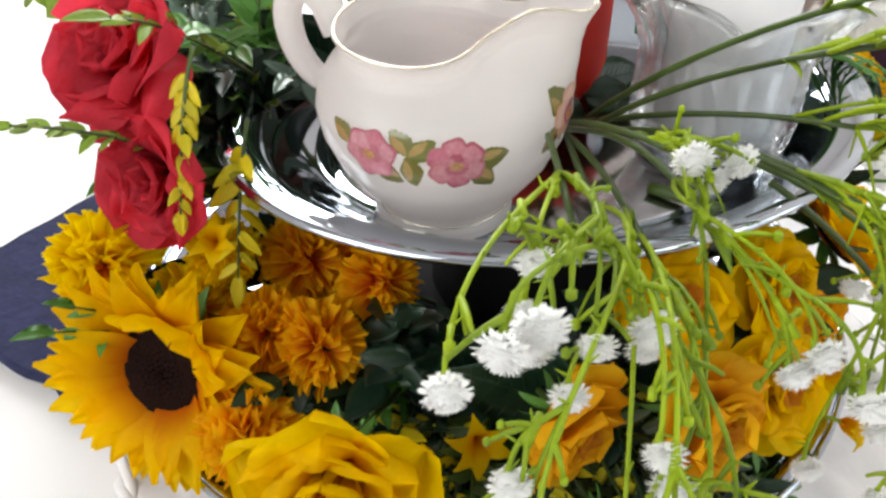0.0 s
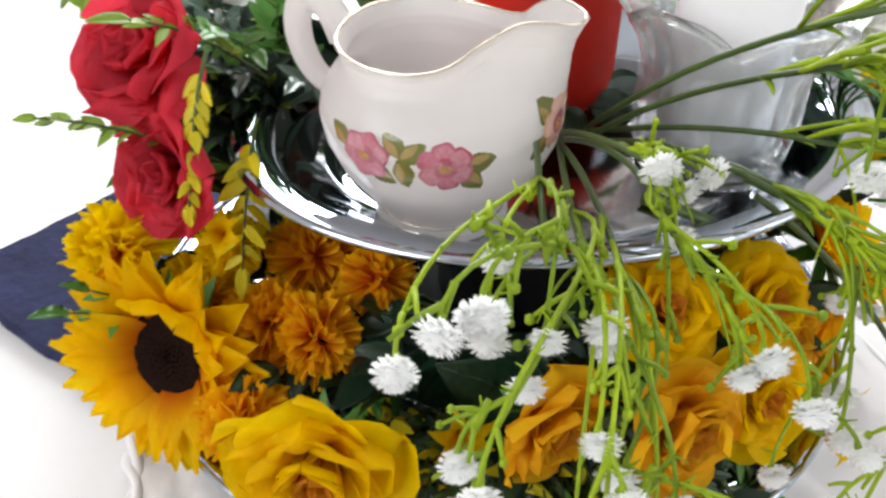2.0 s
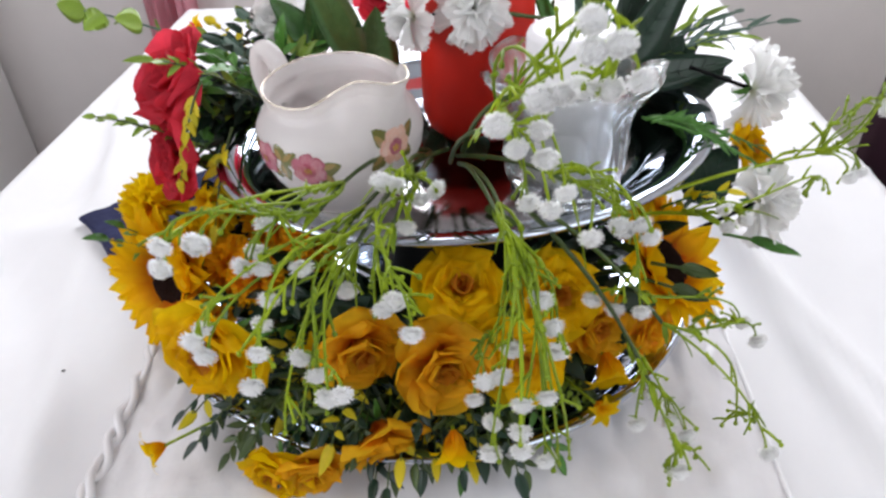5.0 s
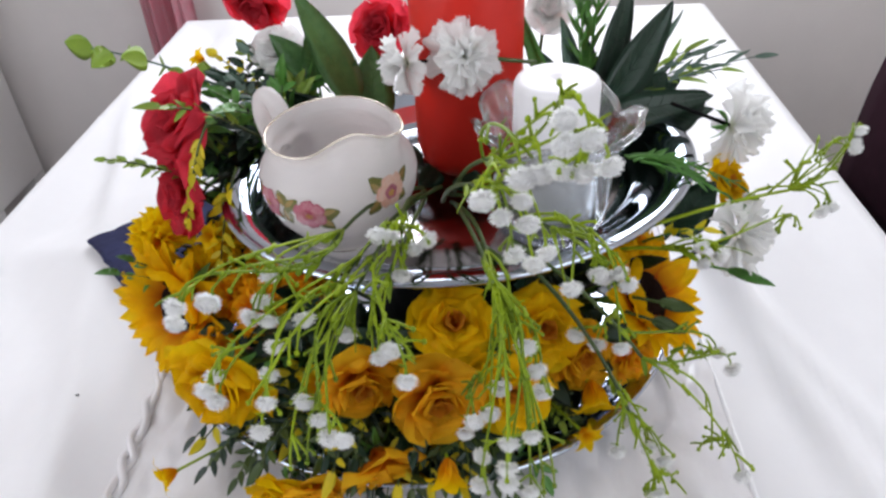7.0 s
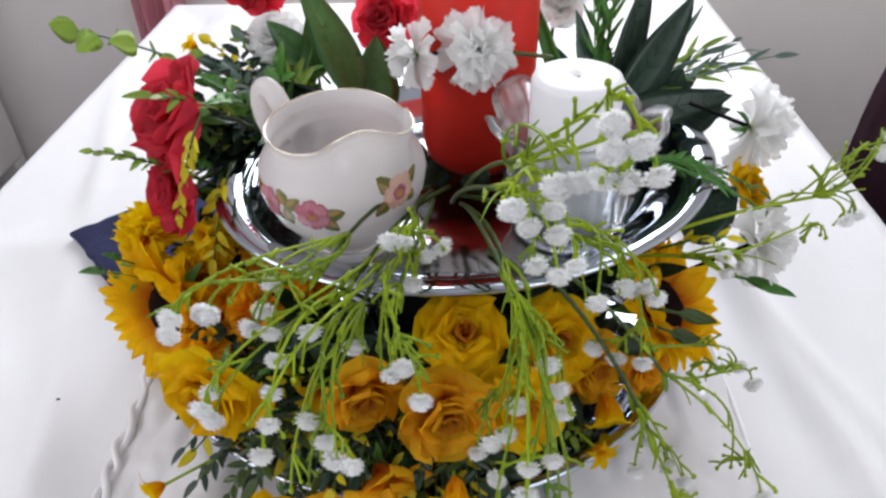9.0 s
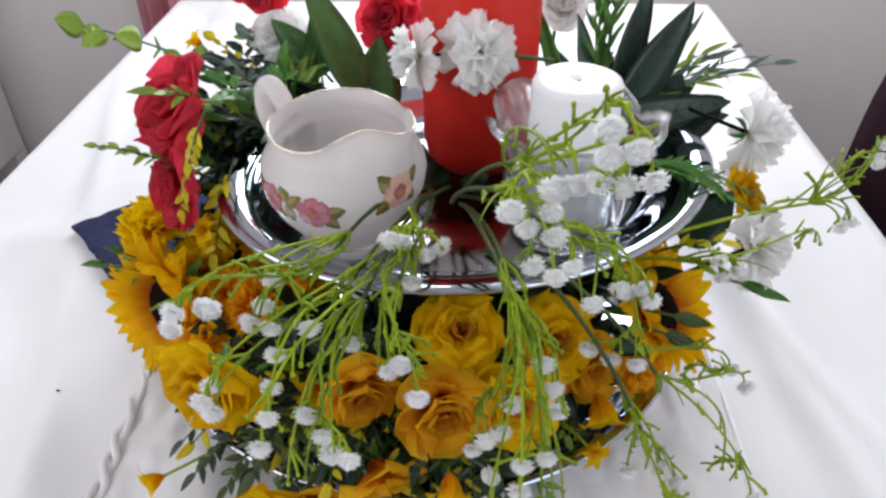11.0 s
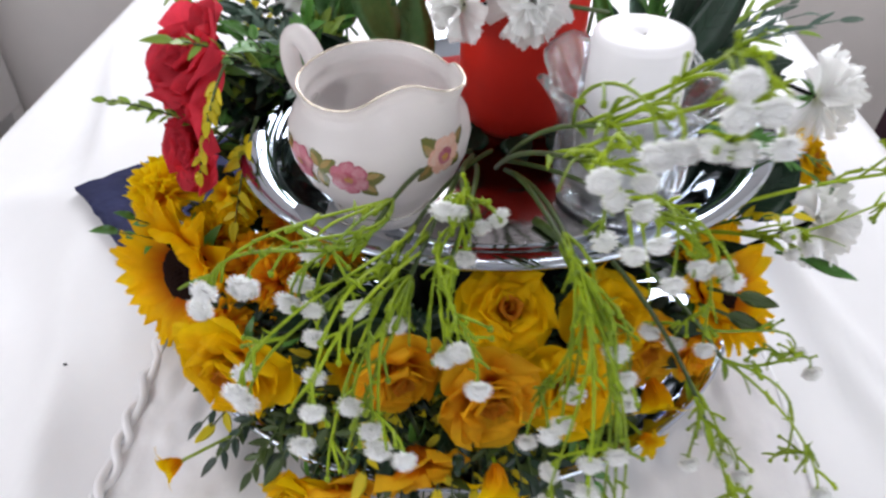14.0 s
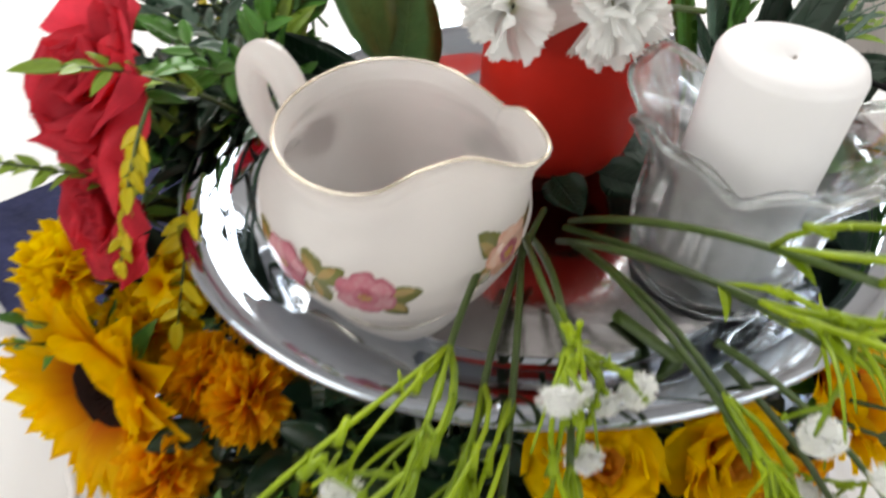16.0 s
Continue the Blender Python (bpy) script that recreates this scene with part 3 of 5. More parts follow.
def jug_at(phi, s, out=0.0):
    """The jug's outer face: phi from the spout, s from 0 (foot) to 1 (rim)."""
    turn = phi
    k = s * (len(JUG_PROFILE) - 1)
    i = min(int(k), len(JUG_PROFILE) - 2)
    f = k - i
    r = JUG_PROFILE[i][0] * (1 - f) + JUG_PROFILE[i + 1][0] * f
    z = JUG_PROFILE[i][1] * (1 - f) + JUG_PROFILE[i + 1][1] * f
    phi = abs((phi + math.pi) % (2 * math.pi) - math.pi)
    top = min(1.0, max(0.0, (z - 0.046) / 0.0335))
    top = top * top * (3 - 2 * top)
    lip = math.exp(-(phi / 0.29) ** 2.6)
    rim_r = 0.0388 + 0.0002 * math.cos(phi) - 0.0007 * math.cos(2 * phi) + 0.0022 * math.cos(3 * phi) + 0.0125 * lip - 0.0031 * math.exp(-((phi - 0.75) / 0.22) ** 2)
    rim_z = 0.0777 + 0.0054 * math.cos(phi) + 0.0063 * math.cos(2 * phi) + 0.0023 * math.cos(3 * phi) + 0.0007 * math.cos(4 * phi) - 0.0058 * lip
    r += top ** 1.3 * (rim_r - 0.0392)
    z += top * (rim_z - 0.0795)
    phi = turn
    r += out
    return Vector((r * math.cos(phi + SPOUT) + 0.0011 * top, r * math.sin(phi + SPOUT) + 0.0024 * top, z))


def jug():
    ob = thing("milk_jug", "white porcelain milk jug with rose prints and gilt rim", "jug", Matrix.Translation(JUG))
    bm = bmesh.new()
    n, rows = 112, []
    steps = [i / 56 for i in range(57)]
    for s in steps:
        rows.append([bm.verts.new(jug_at(2 * math.pi * i / n, s)) for i in range(n)])
    for s in [1.0] + [1 - i / 30 * 0.62 for i in range(1, 31)]:
        rows.append([bm.verts.new(jug_at(2 * math.pi * i / n, s, -0.0017)) for i in range(n)])
    for q, w in zip(rows, rows[1:]):
        for i in range(n):
            bm.faces.new((q[i], q[(i + 1) % n], w[(i + 1) % n], w[i]))
    bm.faces.new(rows[0][::-1])
    bm.faces.new(rows[-1])
    part("body", bm, PORCELAIN, ob)
    hb = bmesh.new()
    back = Vector((math.cos(radians(147)), math.sin(radians(147)), 0))
    pts = [(0.0395, 0.068), (0.0440, 0.0780), (0.0505, 0.0830), (0.0565, 0.0795), (0.0590, 0.0705), (0.0575, 0.0610), (0.0535, 0.0535), (0.0490, 0.0495), (0.0445, 0.0475)]
    smooth = []
    for i in range(len(pts) - 1):
        for f in (0, 0.25, 0.5, 0.75):
            p0, p1, p2, p3 = (Vector(pts[max(0, min(len(pts) - 1, i + d))]) for d in (-1, 0, 1, 2))
            q = 0.5 * (2 * p1 + (p2 - p0) * f + (2 * p0 - 5 * p1 + 4 * p2 - p3) * f * f + (3 * p1 - p0 - 3 * p2 + p3) * f ** 3)
            smooth.append(back * q.x + Vector((0, 0, q.y)))
    smooth.append(back * pts[-1][0] + Vector((0, 0, pts[-1][1])))
    tube(hb, smooth, 0.0059, 0.0046, 14)
    part("handle", hb, PORCELAIN, ob)
    rim = bmesh.new()
    loop = [jug_at(2 * math.pi * i / 96, 1.0, -0.00085) + Vector((0, 0, 0.0002)) for i in range(97)]
    tube(rim, loop, 0.00058, n=6)
    part("gilt_rim", rim, GILT, ob, "worn gilt line")
    foot = bmesh.new()
    tube(foot, [jug_at(2 * math.pi * i / 72, 3 / 14, 0.0001) for i in range(73)], 0.0005, n=5)
    part("gilt_foot", foot, GILT, ob, "worn gilt line")

    def patch(phi, z, outline, mat, name, lift):
        """A printed shape laid on the belly: outline(angle) gives its reach in metres."""
        bm = bmesh.new()
        grid = []
        for k in range(4):
            row = []
            for i in range(28):
                a = 2 * math.pi * i / 28
                reach = outline(a) * k / 3
                dz, du = reach * math.sin(a), reach * math.cos(a)
                s = s_of(z + dz)
                row.append(bm.verts.new(jug_at(phi + du / 0.046, s, lift)))
            grid.append(row)
        for q, w in zip(grid[1:], grid[2:]):
            for i in range(28):
                bm.faces.new((q[i], q[(i + 1) % 28], w[(i + 1) % 28], w[i]))
        bm.faces.new(grid[1])
        bmesh.ops.delete(bm, geom=grid[0], context="VERTS")
        bmesh.ops.recalc_face_normals(bm, faces=bm.faces[:])
        part(name, bm, mat, ob)

    def s_of(z):
        for i in range(len(JUG_PROFILE) - 1):
            if z <= JUG_PROFILE[i + 1][1]:
                return (i + (z - JUG_PROFILE[i][1]) / (JUG_PROFILE[i + 1][1] - JUG_PROFILE[i][1])) / (len(JUG_PROFILE) - 1)
        return 1.0

    def oval(du, dz, long, wide, turn):
        """The reach of an oval, offset from the print's middle, as a function of the angle round its own middle."""
        return lambda a: long * wide / math.sqrt((wide * math.cos(a - turn)) ** 2 + (long * math.sin(a - turn)) ** 2) * (1 + 0.06 * math.sin(5 * a + turn))

    def flower(phi, z, size, mat, turn):
        for k in range(6):
            a = turn + 2 * math.pi * k / 6
            u, w = math.cos(a) / 0.046, math.sin(a)
            patch(phi + 0.58 * size * u, z + 0.55 * size * w, oval(0, 0, size * 0.56, size * 0.52, a), mat, "printed_petal", 0.00026 + 0.00003 * k)
            patch(phi + 0.66 * size * u, z + 0.63 * size * w, oval(0, 0, size * 0.36, size * 0.40, a), PALE_PRINT if mat is ROSE_PRINT else PEACH_PRINT, "printed_petal", 0.00046 + 0.00003 * k)
        for k in range(5):
            a = turn + 0.6 + 2 * math.pi * k / 5
            patch(phi + 0.30 * size * math.cos(a) / 0.046, z + 0.28 * size * math.sin(a), oval(0, 0, size * 0.26, size * 0.20, a + 1.57), PALE_PRINT if k % 2 else ROSE_PRINT, "printed_petal", 0.00066 + 0.00003 * k)
        patch(phi, z - 0.06 * size, oval(0, 0, size * 0.24, size * 0.20, 0), CORE_PRINT, "printed_stamen", 0.00082)
        for k in range(5):
            a = turn + 1.26 * k
            patch(phi + 0.13 * size * math.cos(a) / 0.046, z - 0.06 * size + 0.13 * size * math.sin(a), oval(0, 0, size * 0.06, size * 0.04, a), ROSE_PRINT, "printed_stamen", 0.00088)

    def pointed(long, wide, turn):
        return lambda a: 1 / (abs(math.cos(a - turn) / long) ** 1.25 + abs(math.sin(a - turn) / wide) ** 1.25) ** 0.8 * (1 + 0.05 * math.sin(13 * a))

    def leaf(phi, z, size, turn):
        patch(phi, z, pointed(size, size * 0.62, turn), LEAF_PRINT, "printed_leaf", 0.00018)
        side = turn + 1.57
        patch(phi + 0.20 * size * math.cos(side) / 0.046, z + 0.20 * size * math.sin(side), pointed(size * 0.72, size * 0.26, turn), BROWN_PRINT, "printed_leaf", 0.00022)
    for at, z, kind in PRINTS:
        phi = radians(at) - SPOUT
        if kind == "rose":
            flower(phi, z, 0.0088, ROSE_PRINT, at)
        elif kind == "peach":
            flower(phi, z, 0.0085, PEACH_PRINT, at)
        else:
            leaf(phi, z, 0.0066, kind)


# each print: its bearing round the jug in degrees, its height, and its kind (or the lean of a leaf)
PRINTS = [(-138, 0.0465, "rose"), (-102, 0.0455, "rose"), (-43, 0.051, "peach"), (-124, 0.0525, 2.3), (-116, 0.0500, 0.8), (-120, 0.0420, 1.7), (-88, 0.0465, 0.3), (-91, 0.0400, -0.8), (-152, 0.051, 2.6), (-55, 0.0455, 0.7), (-32, 0.055, 0.5), (-53, 0.056, 2.4), (-34, 0.046, -0.6), (-131, 0.0400, -0.5), (130, 0.048, "rose"), (35, 0.048, "rose"), (48, 0.045, 0.3)]
jug()

# ---- candles ----


def white_candle():
    ob = thing("pillar_candle", "white wax pillar candle in a glass holder", "candle", Matrix.Translation(P(0.199, 0.2475, 0.1263)))
    r, h = 0.0243, 0.0835
    prof = [(0.0005, 0), (r - 0.001, 0), (r, 0.0015), (r, h - 0.004), (r - 0.0012, h - 0.0014), (r - 0.004, h - 0.0002), (0.012, h - 0.0006), (0.0035, h - 0.0009), (0.0018, h - 0.0022), (0.0005, h - 0.0024)]
    part("wax", lathe(prof, 64), WAX, ob)
    part("wick", tube(bmesh.new(), [(0, 0, h - 0.006), (0.0003, 0, h - 0.003), (0.0009, 0.0004, h - 0.0016)], 0.0008, 0.0006, 6), WICK, ob, "short grey wick")


def glass_holder():
    """Thick pressed-glass holder with a waist and a scalloped flaring rim."""
    outer = [(0.0005, 0.0046), (0.0295, 0.0046), (0.0325, 0.0065), (0.0335, 0.010), (0.0350, 0.022), (0.0345, 0.034), (0.0340, 0.044), (0.0370, 0.054), (0.0420, 0.0615), (0.0455, 0.0672), (0.0462, 0.0690)]
    inner = [(0.0457, 0.0702), (0.0446, 0.0698), (0.0432, 0.0672), (0.0400, 0.0625), (0.0345, 0.0550), (0.0305, 0.045), (0.0300, 0.034), (0.0298, 0.022), (0.0290, 0.0130), (0.0005, 0.0110)]
    prof = outer + inner

    def wave(phi, k):
        z = prof[k][1]
        t = max(0.0, (z - 0.036) / 0.034) ** 1.4
        flute = 0.035 * math.cos(12 * phi) * min(1, z / 0.01) if k < len(outer) else 0.0
        lobe = 2 * abs(math.sin(2.5 * (phi + 2.094))) - 1
        return 1 + flute + 0.09 * t * lobe, 0.0068 * t * lobe
    ob = thing("glass_holder", "clear pressed-glass candle holder with a scalloped rim", "candle holder", Matrix.Translation(P(0.199, 0.2475, 0.1145)))
    part("bowl", lathe(prof, 120, True, wave=wave), GLASS, ob)
    bead = bmesh.new()
    edge = []
    for i in range(141):
        phi = 2 * math.pi * i / 140
        f, up = wave(phi, len(outer) - 1)
        edge.append((0.0450 * f * math.cos(phi), 0.0450 * f * math.sin(phi), 0.0694 + up))
    tube(bead, edge, 0.0021, n=8)
    part("rim", bead, THICK_GLASS, ob, "thick rounded glass rim")
    part("base", lathe([(0.0005, 0), (0.0300, 0), (0.0318, 0.0012), (0.0318, 0.0032), (0.0300, 0.0044), (0.0005, 0.0044)], 72), THICK_GLASS, ob, "thick glass base")


def red_candle():
    r, h = 0.0370, 0.130
    prof = [(0.0005, 0), (0.024, 0), (0.030, 0.002), (0.0345, 0.008), (r, 0.019), (r, h - 0.006), (r - 0.002, h - 0.001), (r - 0.006, h), (0.012, h - 0.002), (0.0005, h - 0.003)]
    ob = thing("pillar_candle", "tall red wax pillar candle with a rounded foot", "candle", Matrix.Translation(P(0.148, 0.330, 0.1135)))
    part("wax", lathe(prof, 72), RED_WAX, ob)
    part("wick", tube(bmesh.new(), [(0, 0, h - 0.005), (0.001, 0, h + 0.008)], 0.0009, 0.0007, 6), WICK, ob, "short grey wick")


glass_holder()
white_candle()
red_candle()

# ---- flowers ----
CACHE = {}


def cached(key, make):
    if key not in CACHE:
        CACHE[key] = make()
    return CACHE[key]


def stem_part(ob, m, to, r=0.0014, lift=0.0, mat=None):
    """The stalk of a bloom, from its base to a place in the world, in the bloom's own frame."""
    inv = m.inverted()
    part("stem", tube(bmesh.new(), bend(Vector((0, 0, 0.001)), inv @ Vector(to), 0, 8, inv.to_3x3() @ Vector((0, 0, lift))), r, r * 0.9, 7), mat or OLIVE, ob, "green plastic stem")


def ring(ob, name, key, mat, count, length, width, bends, rng, tilt=6, variants=2, label="", **more):
    """Petals set round the axis, from a few meshes that alike flowers share."""
    for i in range(count):
        k = i % variants
        me = cached((key, k), lambda: petal_mesh(name, mat, length, width, bends, seed=hash(key[1]) % 97 + k * 7 if isinstance(key[1], int) else k * 7 + 3, **more))
        part(name, me, mat, ob, label, pose(0, 0, rng.uniform(-0.0006, 0.0006), rng.uniform(-tilt, tilt), rng.uniform(-tilt, tilt) * 0.5, 360 * i / count + rng.uniform(-9, 9) + more.get("start", 0) * 900))


def calyx(ob, size, mat=None, count=5):
    for i in range(count):
        me = cached(("sepal", round(size, 4)), lambda: mesh_of(blade(bmesh.new(), pose(0, 0.001, 0, -25, 0, 0), size, size * 0.32, 0.5), "sepal", LEAF))
        part("sepal", me, LEAF, ob, "", pose(0, 0, -0.001, 0, 0, 360 * i / count))


def rose(label, centre, way, size, mat, to, spin=0, open_=1.0):
    """A fabric rose: outer petals rolled back, middle ones cupped, a tight heart."""
    way = Vector(way).normalized()
    m = facing(P(*centre) - way * size * 0.45, way, spin)
    ob = thing("fabric_rose", label, "rose", m, "fabric roses")
    rng = random.Random(int(1000 * (centre[0] + centre[1] + size)))
    k = (mat.name, round(size, 4), round(open_, 2))
    heart = HEART if mat in (AMBER, YELLOW) else mat
    ring(ob, "petal", (k, 1), mat, 5, size * 1.30, size * 1.60, (42 * open_, 54 * open_, 72 * open_, 122 * open_), rng, 12, 4, ruffle=size * 0.15, waves=1.1, jag=size * 0.012, nu=16, nv=12, frill=size * 0.012)
    ring(ob, "petal", (k, 2), mat, 5, size * 1.22, size * 1.45, (38 * open_, 42 * open_, 52 * open_, 104 * open_), rng, 10, 4, wrap=0.8, ruffle=size * 0.12, waves=1.3, jag=size * 0.012, nu=16, nv=12)
    ring(ob, "petal", (k, 3), mat, 5, size * 1.10, size * 1.22, (40, 32, 30, 84), rng, 9, 4, wrap=0.9, ruffle=size * 0.09, waves=1.3, nu=12, nv=10)
    ring(ob, "petal", (k, 4), mat, 5, size * 1.00, size * 1.00, (34, 20, 16, 62), rng, 7, 3, wrap=1.0, ruffle=size * 0.05, nu=11, nv=9)
    ring(ob, "petal", (k, 5), heart, 4, size * 0.92, size * 0.74, (26, 10, 6, 40), rng, 5, 2, wrap=1.1, ruffle=size * 0.03, nu=9, nv=8)
    ring(ob, "petal", (k, 6), heart, 3, size * 0.82, size * 0.46, (14, 4, -2, 18), rng, 4, 1, wrap=1.1, nu=8, nv=7)
    calyx(ob, size * 0.62)
    stem_part(ob, m, to)
    return ob


def carnation(label, centre, way, size, mat, to, name="fabric_carnation", category="carnation", group="ruffled carnations", spin=0, stem=None):
    """A ruffled bloom of fan-shaped petals with notched edges."""
    way = Vector(way).normalized()
    m = facing(P(*centre) - way * size * 0.35, way, spin)
    ob = thing(name, label, category, m, group)
    rng = random.Random(int(1000 * (centre[0] * 3 + centre[1] + size)))
    k = (mat.name, round(size, 4), "c")
    if mat is WHITE:
        rings = ((1, 5, 1.05, 1.18, (64, 86, 98, 112)), (2, 5, 1.02, 1.08, (46, 64, 76, 94)), (3, 5, 0.96, 0.84, (30, 46, 58, 80)), (4, 4, 0.90, 0.74, (16, 28, 38, 62)), (5, 3, 0.84, 0.60, (4, 10, 18, 40)))
    else:
        rings = ((1, 7, 1.0, 0.80, (72, 88, 100, 118)), (2, 7, 1.0, 0.76, (54, 66, 78, 100)), (3, 6, 0.98, 0.72, (38, 48, 58, 84)), (4, 6, 0.95, 0.66, (24, 32, 42, 70)), (5, 4, 0.92, 0.56, (10, 16, 24, 52)))
    for n, count, length, width, bends in rings:
        ring(ob, "petal", (k, n), mat, count, size * length, size * width, bends, rng, 27 if mat is WHITE else 20, 5, ruffle=size * (0.165 if mat is WHITE else 0.175), waves=1.5 if mat is WHITE else 2.4, jag=size * (0.05 if mat is WHITE else 0.030), nu=30, nv=9, narrow=0.14, frill=size * 0.028, fan=True)
    calyx(ob, size * 0.5)
    stem_part(ob, m, to, mat=stem)
    return ob


def sunflower(label, centre, way, size, to, spin=0):
    way = Vector(way).normalized()
    m = facing(P(*centre) - way * size * 0.12, way, spin)
    ob = thing("fabric_sunflower", label, "sunflower", m, "sunflowers")
    rng = random.Random(int(999 * size + 77 * centre[0]))
    ring(ob, "petal", (("sun", size), 1), SUN, 26, size * 0.74, size * 0.36, (54, 62, 70, 84), rng, 8, 4, start=size * 0.30, point=0.75, ruffle=size * 0.02, waves=0.8, nu=6, nv=9, narrow=0.35)
    ring(ob, "petal", (("sun", size), 2), SUN, 22, size * 0.66, size * 0.33, (42, 52, 60, 72), rng, 9, 4, start=size * 0.27, point=0.75, ruffle=size * 0.025, waves=0.9, nu=6, nv=9, narrow=0.35)
    for az in ((4, -30, -62) if size > 0.045 else (30, 66, 102, 140, 178)):
        me = cached(("sunfold", size), lambda: petal_mesh("petal", SUN, size * 0.56, size * 0.50, (64, 50, 22, -22), start=size * 0.30, ruffle=size * 0.035, waves=1.0, nu=12, nv=12, narrow=0.35, seed=4))
        part("petal", me, SUN, ob, "folded yellow petal", pose(0, 0, 0.001, rng.uniform(-8, 8), rng.uniform(-6, 6), az - spin))
    r = size * 0.43
    part("disc", lathe([(0.0003, size * 0.02), (r * 0.98, size * 0.02), (r, size * 0.05), (r * 0.92, size * 0.10), (r * 0.6, size * 0.125), (r * 0.25, size * 0.11), (0.0003, size * 0.10)], 40), SEEDS, ob, "dark brown seed disc")
    seeds = bmesh.new()
    for i in range(260):
        rr, a = r * 0.97 * math.sqrt(i / 260), i * 2.39996
        h = size * (0.115 - 0.05 * (rr / r) ** 4)
        m4 = Matrix.Translation((rr * math.cos(a), rr * math.sin(a), h))
        bmesh.ops.create_cone(seeds, segments=5, radius1=size * 0.019, radius2=size * 0.004, depth=size * 0.035, matrix=m4 @ pose(0, 0, 0, rng.uniform(-15, 15), rng.uniform(-15, 15), 0))
    tagged(part("seed_bed", seeds, SEEDS, ob, "dark brown seeds"), kind="stuff")
    for i in range(9):
        me = cached(("sunsepal", size), lambda: mesh_of(blade(bmesh.new(), pose(0, size * 0.1, 0, -12, 0, 0), size * 0.62, size * 0.2, 0.2), "sepal", LEAF))
        part("sepal", me, LEAF, ob, "", pose(0, 0, -0.003, 0, 0, 40 * i + 13))
    stem_part(ob, m, to, 0.0022)
    return ob


def star_flower(label, centre, way, size, mat, to, petals=6, spin=0):
    way = Vector(way).normalized()
    m = facing(P(*centre) - way * size * 0.4, way, spin)
    ob = thing("fabric_lily", label, "lily", m, "small star flowers")
    rng = random.Random(int(5000 * centre[0] + 300))
    ring(ob, "petal", ((mat.name, "star", size), 1), mat, petals, size * 1.12, size * 0.54, (14, 26, 56, 112), rng, 8, 2, point=0.85, nu=5, nv=8, narrow=0.25)
    stem_part(ob, m, to, 0.0009, mat=LIME)
    return ob


def facing_leaf(aim, normal):
    """A turn whose y runs along aim and whose z leans to normal."""
    y = Vector(aim).normalized()
    x = y.cross(Vector(normal)).normalized()
    z = x.cross(y)
    return Matrix((x, y, z)).transposed().to_4x4()


def leaf_sprig(name, label, category, root, tip, mat, leaf=(0.016, 0.006), count=9, lift=0.01, stem_mat=None, spread=55, droop=0.25, seed=0, r=0.0009, ends=True, taper=0.5, sway=(0, 0, 0), group="", show=(0.0, -0.55, 0.8)):
    """A stalk with leaves in turn along it, each leaf a part."""
    rng = random.Random(seed + int(1000 * abs(root[0] + tip[1])))
    line = bend(P(*root), P(*tip), lift, 14, sway)
    ob = thing(name, label, category, Matrix.Translation(line[0]), group)
    part("stalk", tube(bmesh.new(), [p - line[0] for p in line], r, r * 0.5, 6), stem_mat or mat, ob, "thin green stalk")
    side = 1
    meshes = [cached(("leaf", mat.name, leaf, droop, v), lambda: mesh_of(blade(bmesh.new(), I4, leaf[0], leaf[1], droop * (0.5 + 0.6 * v), 0.22 + 0.1 * v), "leaf", mat)) for v in range(3)]
    for i in range(count):
        f = 0.22 + 0.76 * i / max(1, count - 1)
        k = f * (len(line) - 1)
        j = min(int(k), len(line) - 2)
        p = line[j].lerp(line[j + 1], k - j)
        d = (line[j + 1] - line[j]).normalized()
        if ends and i == count - 1:
            aim, s = d, 1.0
        else:
            a = d.cross(Vector((0, 0, 1)))
            a = (a if a.length > 0.1 else Vector((1, 0, 0))).normalized()
            a.rotate(Matrix.Rotation(radians(rng.uniform(-45, 45) + (0 if side > 0 else 180)), 3, d))
            aim = d * math.cos(radians(spread)) + a * math.sin(radians(spread))
            s = 1 - taper * abs(f - 0.45)
        side = -side
        q = facing_leaf(aim, Vector(show) + Vector((rng.uniform(-0.4, 0.4), rng.uniform(-0.3, 0.3), rng.uniform(-0.3, 0.3))))
        part("leaf", meshes[i % 3], mat, ob, "", Matrix.Translation(p - line[0]) @ q @ pose(0, 0, 0, rng.uniform(-20, 20), rng.uniform(-20, 20), 0) @ Matrix.Scale(s * rng.uniform(0.8, 1.12), 4))
    return ob


def broad_leaf(label, root, tip, width, mat, lift=0.01, seed=0, roll=0):
    """One large leaf with a raised midrib and veins."""
    a, b = P(*root), P(*tip)
    d = b - a
    m = Matrix.Translation(a) @ facing_leaf(d, (0.1, -0.8, 0.6)) @ pose(0, 0, 0, 0, roll - 20, 0)
    ob = thing("fabric_leaf", label, "leaf", m, "broad leaves")
    L = d.length
    part("blade", blade(bmesh.new(), I4, L, width, 0.18, 0.22, 1.4, 14, 0.0006), mat, ob)
    ribs = bmesh.new()
    tube(ribs, [(0, -0.015, -0.002), (0, 0, 0.0003), (0, L * 0.5, -L * 0.027 + 0.0002), (0, L * 0.95, -L * 0.097)], 0.0011, 0.0004, 6)
    for i in range(1, 8):
        v = i / 9 + 0.05
        for side in (-1, 1):
            w = width * 0.40 * math.sin(math.pi * v ** 0.75)
            y, z = L * v, -L * 0.18 * v * v * 0.6
            tube(ribs, [(0, y, z + 0.0003), (side * w * 0.5, y + w * 0.45, z + 0.0005 + 0.05 * w), (side * w, y + w * 0.8, z + 0.22 * w)], 0.00022, 0.00012, 4)
    part("midrib", ribs, mat, ob)
    return ob


